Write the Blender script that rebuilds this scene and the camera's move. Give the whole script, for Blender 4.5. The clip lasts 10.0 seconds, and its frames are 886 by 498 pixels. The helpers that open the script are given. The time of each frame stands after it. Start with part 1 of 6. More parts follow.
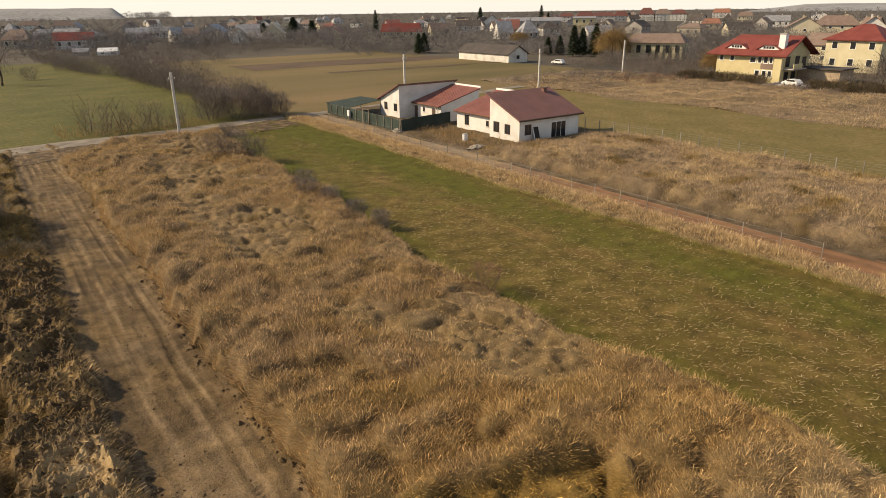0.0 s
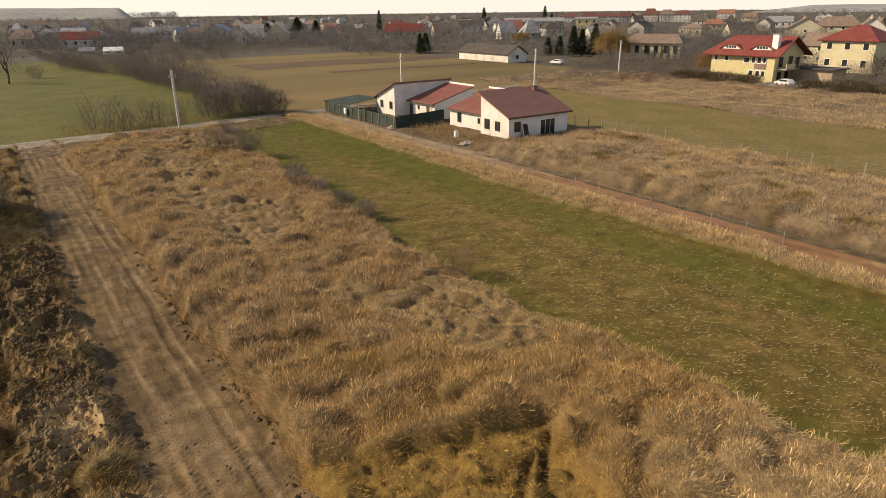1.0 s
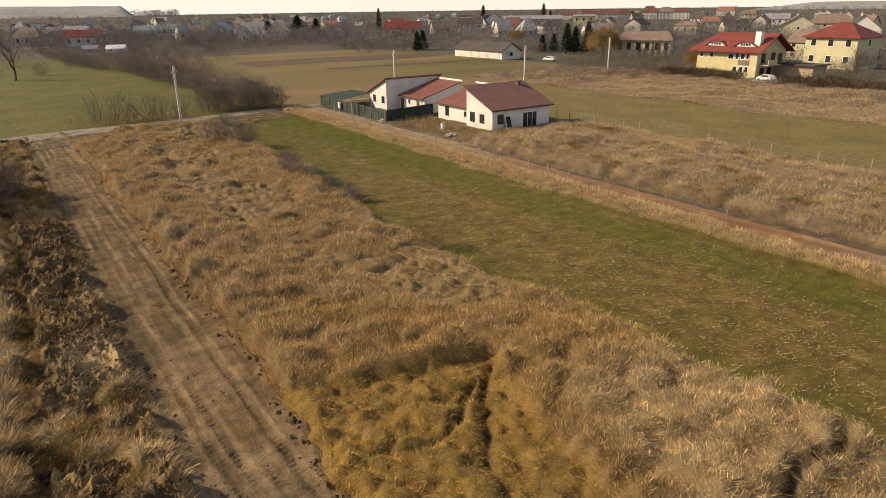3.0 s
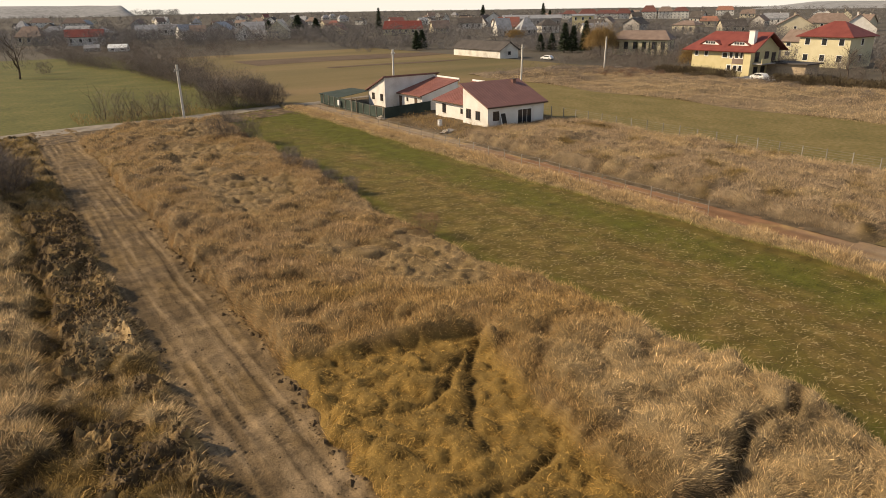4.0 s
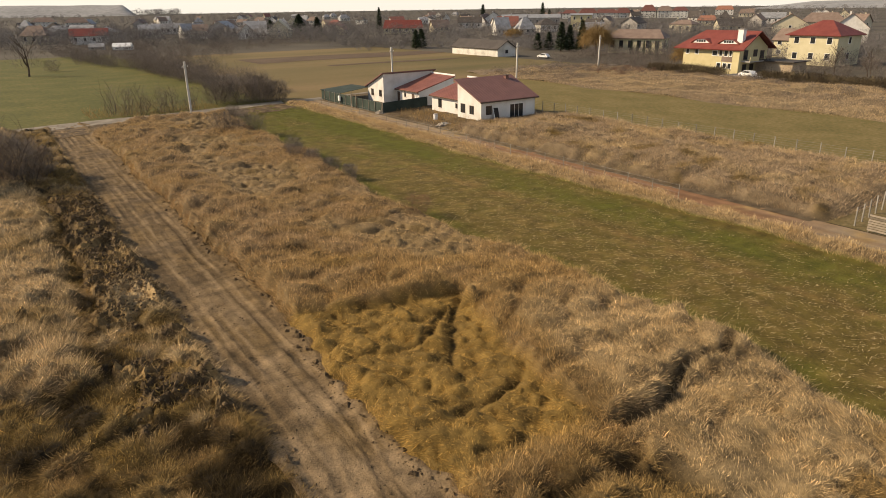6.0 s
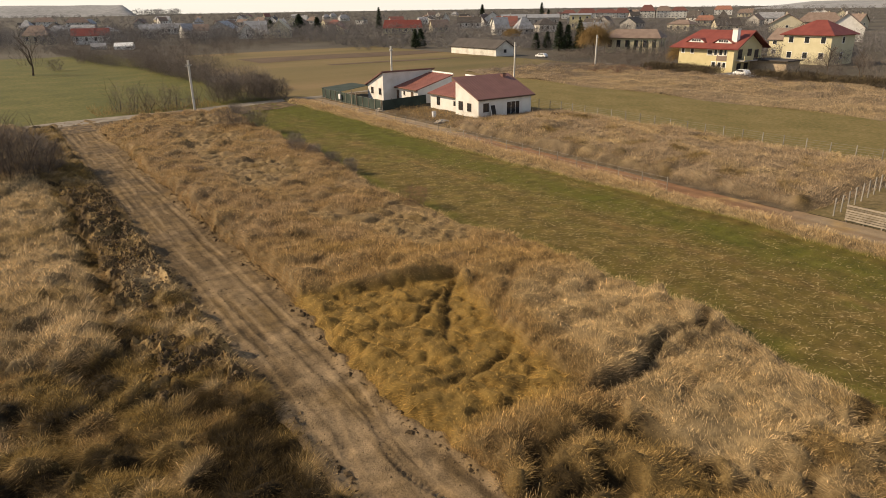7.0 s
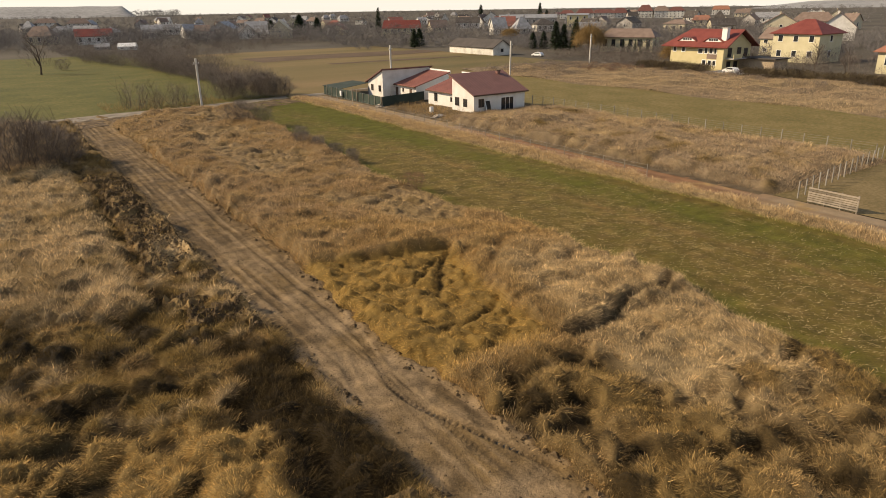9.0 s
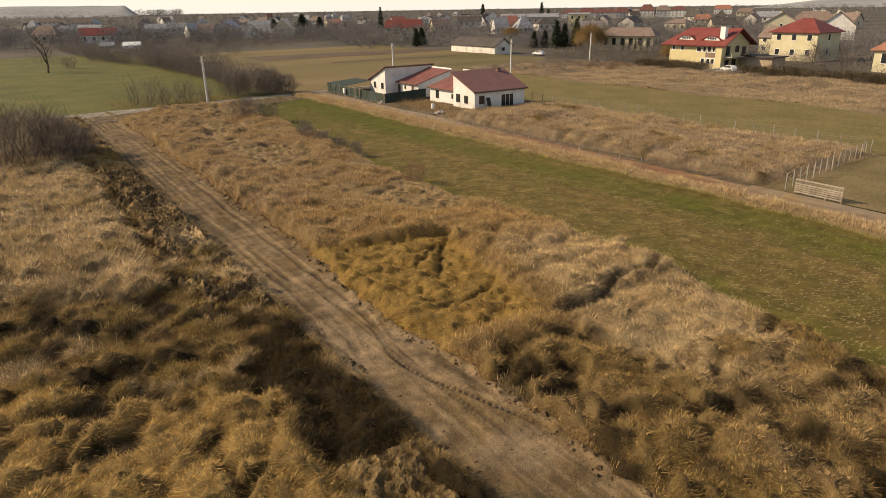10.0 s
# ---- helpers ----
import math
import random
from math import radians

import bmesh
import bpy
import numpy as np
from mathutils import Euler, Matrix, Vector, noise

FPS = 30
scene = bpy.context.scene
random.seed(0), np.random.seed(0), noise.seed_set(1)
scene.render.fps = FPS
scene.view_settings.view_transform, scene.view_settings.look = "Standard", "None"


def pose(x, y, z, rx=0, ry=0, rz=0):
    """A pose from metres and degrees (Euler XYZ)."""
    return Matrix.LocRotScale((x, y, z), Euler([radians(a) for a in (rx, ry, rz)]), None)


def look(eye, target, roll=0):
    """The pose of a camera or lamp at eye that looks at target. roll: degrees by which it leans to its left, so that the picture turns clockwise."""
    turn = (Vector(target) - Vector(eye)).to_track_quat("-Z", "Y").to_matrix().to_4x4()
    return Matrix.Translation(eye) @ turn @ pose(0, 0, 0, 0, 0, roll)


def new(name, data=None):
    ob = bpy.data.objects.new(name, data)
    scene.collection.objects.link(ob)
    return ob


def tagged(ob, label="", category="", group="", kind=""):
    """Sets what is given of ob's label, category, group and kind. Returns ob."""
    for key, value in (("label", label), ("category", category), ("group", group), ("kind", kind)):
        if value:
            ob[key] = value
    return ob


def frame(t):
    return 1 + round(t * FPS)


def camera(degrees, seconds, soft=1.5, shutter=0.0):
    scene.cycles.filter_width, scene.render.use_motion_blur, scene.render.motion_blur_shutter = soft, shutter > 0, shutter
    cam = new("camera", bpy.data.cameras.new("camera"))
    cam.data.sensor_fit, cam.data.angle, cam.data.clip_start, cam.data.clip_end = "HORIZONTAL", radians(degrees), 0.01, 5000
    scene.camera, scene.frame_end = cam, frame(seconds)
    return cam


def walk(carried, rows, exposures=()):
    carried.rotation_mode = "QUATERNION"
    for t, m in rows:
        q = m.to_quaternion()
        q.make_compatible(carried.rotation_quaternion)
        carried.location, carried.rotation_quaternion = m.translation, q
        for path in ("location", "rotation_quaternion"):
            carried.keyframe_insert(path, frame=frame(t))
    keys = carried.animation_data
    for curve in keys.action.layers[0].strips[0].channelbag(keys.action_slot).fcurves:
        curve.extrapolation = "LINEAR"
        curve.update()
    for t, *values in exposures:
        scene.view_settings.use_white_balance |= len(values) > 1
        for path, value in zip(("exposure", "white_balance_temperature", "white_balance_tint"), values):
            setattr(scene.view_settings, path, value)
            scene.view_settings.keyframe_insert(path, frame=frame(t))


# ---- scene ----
cam = camera(68.0, 10.0, 0.9)

PATH = [
    (0, (-1.142, 2.421, 16.247), (-1.177, 4.301, 15.564), -0.8),
    (0.5, (-0.194, 1.159, 16.151), (-0.237, 3.04, 15.471), -0.8),
    (1, (0.661, -0.138, 16.212), (0.612, 1.742, 15.53), -0.7),
    (1.5, (1.34, -1.477, 16.217), (1.287, 0.402, 15.534), -0.7),
    (2, (1.942, -2.825, 16.308), (1.888, -0.947, 15.623), -0.8),
    (2.5, (2.435, -4.109, 16.323), (2.381, -2.231, 15.636), -0.8),
    (4, (3.353, -7.795, 16.307), (3.298, -5.918, 15.618), -0.8),
    (4.5, (3.688, -9.038, 16.331), (3.626, -7.162, 15.641), -0.8),
    (5, (3.871, -10.278, 16.267), (3.814, -8.402, 15.579), -0.8),
    (5.5, (4.099, -11.487, 16.269), (4.041, -9.611, 15.579), -0.8),
    (7, (4.607, -15.176, 16.219), (4.55, -13.3, 15.529), -0.8),
    (7.5, (4.711, -16.359, 16.209), (4.654, -14.482, 15.519), -0.8),
    (8, (4.804, -17.66, 16.158), (4.755, -15.783, 15.469), -0.9),
    (8.5, (4.995, -18.864, 16.158), (4.944, -16.988, 15.469), -0.9),
    (9, (5.1, -20.091, 16.125), (5.044, -18.214, 15.436), -0.9),
    (9.5, (5.198, -21.241, 16.098), (5.136, -19.365, 15.407), -0.9),
    (10, (5.298, -22.519, 15.984), (5.236, -20.643, 15.294), -0.9),
]
FIELD = pose(0, 0, 0, 0, 0, -35.8)  # the strips run along y, the distance across them along x
walk(cam, [(t, FIELD @ look(eye, target, roll)) for t, eye, target, roll in PATH], [(0.0, 0.45, 6800, 10)])

# ---- light: a low, hazy winter sun from the left, and its sky ----
SUN_EL, SUN_AZ = 32.0, -53.0
world = bpy.data.worlds.new("sky")
scene.world = world
world.use_nodes = True
wn = world.node_tree
sky = wn.nodes.new("ShaderNodeTexSky")
sky.sky_type, sky.sun_disc = "NISHITA", False
sky.sun_elevation, sky.sun_rotation = radians(SUN_EL), radians(SUN_AZ)
sky.air_density, sky.dust_density, sky.ozone_density = 1.0, 0.6, 1.0
haze = wn.nodes.new("ShaderNodeMix")
haze.data_type = "RGBA"
up = wn.nodes.new("ShaderNodeTexCoord")
split = wn.nodes.new("ShaderNodeSeparateXYZ")
wn.links.new(up.outputs["Generated"], split.inputs[0])
thin = wn.nodes.new("ShaderNodeMapRange")  # the haze is thick at the horizon and thins out upwards
thin.interpolation_type = "SMOOTHERSTEP"
thin.inputs["From Min"].default_value, thin.inputs["From Max"].default_value = 0.0, 0.45
thin.inputs["To Min"].default_value, thin.inputs["To Max"].default_value = 0.85, 0.08
wn.links.new(split.outputs["Z"], thin.inputs["Value"])
wn.links.new(thin.outputs[0], haze.inputs["Factor"])
haze.inputs["B"].default_value = (9.4, 8.8, 7.9, 1)
wn.links.new(sky.outputs[0], haze.inputs["A"])
wn.links.new(haze.outputs["Result"], wn.nodes["Background"].inputs[0])
wn.nodes["Background"].inputs[1].default_value = 0.085
sun = new("sun", bpy.data.lights.new("sun", "SUN"))
sun.data.energy, sun.data.angle, sun.data.color = 4.3, radians(1.0), (1.0, 0.80, 0.55)
sun_way = Vector((math.sin(radians(SUN_AZ)) * math.cos(radians(SUN_EL)), math.cos(radians(SUN_AZ)) * math.cos(radians(SUN_EL)), math.sin(radians(SUN_EL))))
sun.matrix_world = look(sun_way * 60, (0, 0, 0))


# ---- materials ----
def mat(name, colours, scale=1.0, fine=20.0, rough=0.9, bump=0.3, bump_size=0.02, island=0.0, leaf=0.0, random_object=0.0, metal=0.0, stretch=(1, 1, 1), contrast=(0.3, 0.7), spec=0.3, weights=(0.5, 1.0)):
    """Two scales of noise between two to four colours, with relief; island: change from piece to piece; leaf: light let through."""
    m = bpy.data.materials.new(name)
    m.use_nodes = True
    nt = m.node_tree
    n, link = nt.nodes, nt.links.new
    bsdf = n["Principled BSDF"]
    out = n["Material Output"]
    geo = n.new("ShaderNodeNewGeometry")
    mapping = n.new("ShaderNodeMapping")
    mapping.inputs["Scale"].default_value = stretch
    link(geo.outputs["Position"], mapping.inputs["Vector"])
    big = n.new("ShaderNodeTexNoise")
    big.inputs["Scale"].default_value, big.inputs["Detail"].default_value = scale, 5
    small = n.new("ShaderNodeTexNoise")
    small.inputs["Scale"].default_value, small.inputs["Detail"].default_value = fine, 6
    small.inputs["Roughness"].default_value = 0.65
    link(mapping.outputs[0], big.inputs["Vector"])
    link(mapping.outputs[0], small.inputs["Vector"])
    ramp = n.new("ShaderNodeValToRGB")
    while len(ramp.color_ramp.elements) < len(colours):
        ramp.color_ramp.elements.new(0.5)
    for k, (e, c) in enumerate(zip(ramp.color_ramp.elements, colours)):
        e.position = contrast[0] + (contrast[1] - contrast[0]) * k / max(1, len(colours) - 1)
        e.color = (*c, 1)
    mix = n.new("ShaderNodeMath")
    mix.operation = "MULTIPLY_ADD"
    link(small.outputs["Fac"], mix.inputs[0])
    mix.inputs[1].default_value = weights[0]
    half = n.new("ShaderNodeMath")
    half.operation = "MULTIPLY_ADD"
    link(big.outputs["Fac"], half.inputs[0])
    half.inputs[1].default_value, half.inputs[2].default_value = weights[1], 0.5 - 0.5 * sum(weights)
    link(half.outputs[0], mix.inputs[2])
    value = mix.outputs[0]
    if island or random_object:
        add = n.new("ShaderNodeMath")
        add.operation = "MULTIPLY_ADD"
        if island:
            link(geo.outputs["Random Per Island"], add.inputs[0])
        else:
            link(n.new("ShaderNodeObjectInfo").outputs["Random"], add.inputs[0])
        amount = island or random_object
        add.inputs[1].default_value = amount
        low = n.new("ShaderNodeMath")
        link(value, low.inputs[0])
        low.inputs[1].default_value = -amount / 2
        link(low.outputs[0], add.inputs[2])
        value = add.outputs[0]
    link(value, ramp.inputs[0])
    base = ramp.outputs[0]
    link(base, bsdf.inputs["Base Color"])
    bsdf.inputs["Roughness"].default_value, bsdf.inputs["Metallic"].default_value = rough, metal
    bsdf.inputs["Specular IOR Level"].default_value = spec
    if bump:
        b = n.new("ShaderNodeBump")
        b.inputs["Strength"].default_value, b.inputs["Distance"].default_value = bump, bump_size
        link(small.outputs["Fac"], b.inputs["Height"])
        link(b.outputs[0], bsdf.inputs["Normal"])
    if leaf:
        tr = n.new("ShaderNodeBsdfTranslucent")
        link(ramp.outputs[0], tr.inputs[0])
        mx = n.new("ShaderNodeMixShader")
        mx.inputs[0].default_value = leaf
        link(bsdf.outputs[0], mx.inputs[1])
        link(tr.outputs[0], mx.inputs[2])
        link(mx.outputs[0], out.inputs[0])
    return m


def glass(name, colour):
    m = bpy.data.materials.new(name)
    m.use_nodes = True
    b = m.node_tree.nodes["Principled BSDF"]
    b.inputs["Base Color"].default_value = (*colour, 1)
    b.inputs["Roughness"].default_value, b.inputs["Specular IOR Level"].default_value = 0.08, 0.6
    return m




def tone_mat(name, scale=0.7, fine=9.0, low=0.6, high=1.3, bump=0.8, bump_size=0.05, leaf=0.0, island=0.0, rough=0.92):
    """A surface whose colour varies from place to place ("tone"), broken up by two scales of noise."""
    m = bpy.data.materials.new(name)
    m.use_nodes = True
    nt = m.node_tree
    n, link = nt.nodes, nt.links.new
    bsdf, out = n["Principled BSDF"], n["Material Output"]
    geo = n.new("ShaderNodeNewGeometry")
    tone = n.new("ShaderNodeAttribute")
    tone.attribute_name = "tone"
    mixed = n.new("ShaderNodeMath")
    mixed.operation = "ADD"
    grain = n.new("ShaderNodeTexNoise")
    grain.inputs["Scale"].default_value, grain.inputs["Detail"].default_value, grain.inputs["Roughness"].default_value = fine, 6, 0.7
    patch = n.new("ShaderNodeTexNoise")
    patch.inputs["Scale"].default_value, patch.inputs["Detail"].default_value = scale, 4
    link(geo.outputs["Position"], grain.inputs["Vector"])
    link(geo.outputs["Position"], patch.inputs["Vector"])
    link(grain.outputs["Fac"], mixed.inputs[0])
    if island:
        vary = n.new("ShaderNodeMapRange")
        vary.inputs["To Min"].default_value, vary.inputs["To Max"].default_value = 0.5 - island, 0.5 + island
        link(geo.outputs["Random Per Island"], vary.inputs["Value"])
        link(vary.outputs[0], mixed.inputs[1])
    else:
        link(patch.outputs["Fac"], mixed.inputs[1])
    level = n.new("ShaderNodeMapRange")
    for key, v in zip(("From Min", "From Max", "To Min", "To Max"), (0.65, 1.35, low, high)):
        level.inputs[key].default_value = v
    link(mixed.outputs[0], level.inputs["Value"])
    base = n.new("ShaderNodeVectorMath")
    base.operation = "SCALE"
    link(tone.outputs["Color"], base.inputs[0])
    link(level.outputs[0], base.inputs["Scale"])
    link(base.outputs[0], bsdf.inputs["Base Color"])
    bsdf.inputs["Roughness"].default_value, bsdf.inputs["Specular IOR Level"].default_value = rough, 0.2
    if bump:
        b = n.new("ShaderNodeBump")
        b.inputs["Strength"].default_value, b.inputs["Distance"].default_value = bump, bump_size
        link(grain.outputs["Fac"], b.inputs["Height"])
        link(b.outputs[0], bsdf.inputs["Normal"])
    if leaf:
        tr = n.new("ShaderNodeBsdfTranslucent")
        link(base.outputs[0], tr.inputs[0])
        mx = n.new("ShaderNodeMixShader")
        mx.inputs[0].default_value = leaf
        link(bsdf.outputs[0], mx.inputs[1])
        link(tr.outputs[0], mx.inputs[2])
        link(mx.outputs[0], out.inputs[0])
    return m


# real colours of dead grasses and soils; the darkest also paints shade in gaps
TAN, GOLD, STRAWY = np.array((0.41, 0.276, 0.118)), np.array((0.415, 0.266, 0.076)), np.array((0.52, 0.383, 0.205))
ROSY, OLIVE, DAMP_AND_SHADE = np.array((0.39, 0.275, 0.15)), np.array((0.235, 0.158, 0.052)), np.array((0.045, 0.030, 0.011))
EARTH, DUST, WET = np.array((0.158, 0.105, 0.047)), np.array((0.222, 0.158, 0.090)), np.array((0.066, 0.045, 0.023))
GRASS = tone_mat("dead_grass_blades", 0.6, 3.0, 0.6, 1.7, 0, leaf=0.32, island=0.22, rough=0.75)
THATCH = tone_mat("dead_grass_mat", 0.9, 11.0, 0.16, 0.78, 1.0, 0.09)
SOIL = tone_mat("track_soil", 1.2, 10.0, 0.42, 1.6, 1.0, 0.08)
CLOD = tone_mat("turned_soil", 1.0, 8.0, 0.45, 1.5, 1.0, 0.07)
FIELD_SOIL = tone_mat("crop_soil", 0.8, 7.0, 0.5, 1.45, 1.0, 0.06)
RED_ROAD = tone_mat("lane_gravel", 0.6, 9.0, 0.7, 1.3, 0.4, 0.03)
LUMP = mat("lump_of_soil", [(0.036, 0.024, 0.012), (0.095, 0.064, 0.033), (0.21, 0.147, 0.08)], 0.9, 9, 0.95, 0.8, 0.05)
AGED_WALL = mat("aged_white_wall", [(0.42, 0.40, 0.36), (0.60, 0.58, 0.53), (0.70, 0.68, 0.63)], 0.35, 3, 0.9, 0.2, 0.01)
GRASS_GREEN = mat("young_crop", [(0.055, 0.065, 0.006), (0.10, 0.11, 0.014), (0.165, 0.157, 0.03)], 0.25, 4, 0.7, 0, island=0.4, leaf=0.3)
GREY_ROAD = mat("grey_gravel", [(0.14, 0.12, 0.095), (0.22, 0.19, 0.15), (0.29, 0.255, 0.21)], 0.5, 14, 0.95, 0.4, 0.02)
MEADOW_DULL = mat("dull_meadow", [(0.10, 0.085, 0.02), (0.15, 0.116, 0.034), (0.23, 0.165, 0.07)], 0.2, 2.2, 0.95, 0.8, 0.1, contrast=(0.3, 0.72), stretch=(1.2, 0.7, 1), weights=(1.1, 0.5))
MEADOW = mat("meadow", [(0.05, 0.058, 0.008), (0.09, 0.087, 0.013), (0.15, 0.118, 0.034)], 0.12, 1.3, 0.95, 0.6, 0.08, contrast=(0.25, 0.78), weights=(1.1, 0.7))
LOT = mat("mown_lot", [(0.105, 0.082, 0.03), (0.155, 0.115, 0.047), (0.22, 0.162, 0.078)], 0.25, 3.0, 0.95, 0.8, 0.06, weights=(1.0, 0.7))
PLAIN = mat("stubble_plain", [(0.105, 0.085, 0.028), (0.15, 0.112, 0.042), (0.20, 0.135, 0.06)], 0.03, 2, 0.95, 0.4, 0.05, stretch=(0.4, 1.5, 1))
PLOUGH = mat("ploughed_soil", [(0.085, 0.055, 0.032), (0.12, 0.08, 0.048)], 0.1, 3, 0.95, 0.5, 0.06)
GROUND = mat("open_ground", [(0.052, 0.044, 0.032), (0.078, 0.066, 0.048), (0.11, 0.093, 0.068)], 0.02, 1, 0.95, 0.3, 0.05)
TWIG = mat("bare_twigs", [(0.085, 0.069, 0.058), (0.15, 0.124, 0.105), (0.23, 0.194, 0.166)], 0.3, 5, 0.9, 0, island=0.5)
TWIG_RED = mat("reddish_twigs", [(0.12, 0.06, 0.04), (0.20, 0.11, 0.07)], 0.3, 5, 0.9, 0, island=0.5)
# distance haze is put into this colour: greyer than the near twigs
HAZED_WOOD = mat("hazed_far_twigs", [(0.115, 0.104, 0.098), (0.16, 0.147, 0.14), (0.21, 0.196, 0.188)], 0.02, 0.3, 0.9, 0, island=0.3)
BARK = mat("bark", [(0.06, 0.045, 0.033), (0.13, 0.10, 0.075)], 2, 20, 0.9, 0.5, 0.02)
NEEDLES = mat("conifer_needles", [(0.026, 0.042, 0.02), (0.055, 0.078, 0.038)], 0.5, 5, 0.8, 0, island=0.5)
WILLOW = mat("willow_strands", [(0.20, 0.128, 0.05), (0.34, 0.235, 0.10)], 0.4, 5, 0.8, 0, island=0.5, leaf=0.2)
HEDGE = mat("winter_hedge", [(0.05, 0.035, 0.02), (0.11, 0.085, 0.045)], 0.4, 5, 0.9, 0, island=0.5)
PLASTER = mat("white_plaster", [(0.54, 0.52, 0.48), (0.64, 0.62, 0.585), (0.70, 0.685, 0.655)], 0.6, 12, 0.9, 0.15, 0.005)
CREAM = mat("cream_render", [(0.48, 0.43, 0.31), (0.57, 0.51, 0.38)], 0.5, 10, 0.9, 0.15, 0.005)
YELLOW = mat("yellow_render", [(0.50, 0.43, 0.235), (0.58, 0.505, 0.30)], 0.5, 10, 0.9, 0.15, 0.005)
PALE_YELLOW = mat("pale_yellow_render", [(0.49, 0.445, 0.29), (0.57, 0.52, 0.355)], 0.5, 10, 0.9, 0.15, 0.005)
GARAGE = mat("beige_render", [(0.36, 0.28, 0.19), (0.44, 0.35, 0.25)], 0.5, 10, 0.9, 0.15, 0.005)
GREY_WALL = mat("grey_render", [(0.30, 0.28, 0.26), (0.42, 0.40, 0.37)], 0.5, 8, 0.9, 0.15, 0.005)
MAROON = mat("maroon_roof_sheet", [(0.15, 0.072, 0.060), (0.195, 0.096, 0.080)], 0.6, 8, 0.5, 0.1, 0.005, spec=0.4)
BRICK_RED = mat("brick_red_roof", [(0.20, 0.075, 0.055), (0.27, 0.108, 0.08)], 0.6, 8, 0.55, 0.15, 0.01, spec=0.4)
BRIGHT_RED = mat("bright_red_tiles", [(0.15, 0.036, 0.028), (0.215, 0.058, 0.043)], 0.5, 8, 0.6, 0.2, 0.02)
ORANGE_TILE = mat("orange_tiles", [(0.25, 0.115, 0.075), (0.33, 0.16, 0.105)], 0.5, 8, 0.6, 0.2, 0.02)
DULL_RED = mat("dull_red_roofing", [(0.12, 0.05, 0.042), (0.17, 0.075, 0.06)], 0.5, 8, 0.7, 0.2, 0.02)
# weathered brown, with some distance haze painted in by desaturating it
OLD_TILE = mat("weathered_hazed_tiles", [(0.165, 0.12, 0.095), (0.24, 0.178, 0.145)], 0.5, 8, 0.8, 0.2, 0.02)
SLATE = mat("dark_roofing", [(0.055, 0.047, 0.042), (0.09, 0.078, 0.07)], 0.4, 8, 0.8, 0.2, 0.02)
TIN = mat("tin_roof", [(0.23, 0.23, 0.235), (0.36, 0.36, 0.365)], 0.5, 6, 0.5, 0.1, 0.01, metal=0.2)
CONCRETE = mat("concrete", [(0.46, 0.44, 0.40), (0.60, 0.58, 0.54)], 1.5, 20, 0.9, 0.2, 0.005)
POST = mat("fence_concrete", [(0.17, 0.155, 0.132), (0.31, 0.285, 0.245)], 1.5, 20, 0.9, 0.2, 0.005, random_object=0.4)
WIRE = mat("galvanised_wire", [(0.28, 0.28, 0.27), (0.36, 0.36, 0.35)], 3, 20, 0.5, 0, metal=0.6)
NET = mat("green_shade_net", [(0.022, 0.034, 0.028), (0.045, 0.062, 0.052)], 0.5, 6, 0.9, 0.2, 0.01)
FRAME = mat("window_frame_brown", [(0.07, 0.045, 0.03), (0.10, 0.065, 0.045)], 2, 12, 0.6, 0)
WHITE_FRAME = mat("window_frame_white", [(0.72, 0.71, 0.69), (0.8, 0.79, 0.77)], 2, 12, 0.5, 0)
PANE = glass("window_glass", (0.025, 0.028, 0.032))
WOOD = mat("weathered_boards", [(0.13, 0.108, 0.082), (0.30, 0.255, 0.20)], 1.2, 16, 0.85, 0.3, 0.008, random_object=0.5)
WHITE_PAINT = mat("white_paint", [(0.74, 0.74, 0.73), (0.8, 0.8, 0.79)], 0.5, 8, 0.35, 0)
RUBBLE = mat("rubble", [(0.30, 0.26, 0.21), (0.45, 0.40, 0.34)], 1.5, 9, 0.95, 0.4, 0.02)
DARK = mat("dark_interior", [(0.03, 0.027, 0.024), (0.05, 0.045, 0.04)], 1, 8, 0.9, 0)
STRAW = mat("straw_litter", [(0.30, 0.215, 0.095), (0.62, 0.48, 0.25)], 0.5, 5, 0.8, 0, island=0.6)


# ---- building helpers ----
rng = np.random.default_rng(7)


def vnoise(x, y, seed=0):
    """Smooth value noise from 0 to 1."""
    x, y = np.asarray(x, float), np.asarray(y, float)
    ix, iy = np.floor(x), np.floor(y)
    fx, fy = x - ix, y - iy
    fx, fy = fx * fx * (3 - 2 * fx), fy * fy * (3 - 2 * fy)

    def corner(a, b):
        h = np.sin(a * 127.1 + b * 311.7 + seed * 74.7) * 43758.5453
        return h - np.floor(h)
    return (corner(ix, iy) * (1 - fx) + corner(ix + 1, iy) * fx) * (1 - fy) + (corner(ix, iy + 1) * (1 - fx) + corner(ix + 1, iy + 1) * fx) * fy


def fbm(x, y, size, octaves=3, seed=0):
    total, amp, norm = 0.0, 1.0, 0.0
    for k in range(octaves):
        total = total + amp * vnoise(np.asarray(x) * 2 ** k / size, np.asarray(y) * 2 ** k / size, seed + 13 * k)
        norm += amp
        amp *= 0.5
    return total / norm


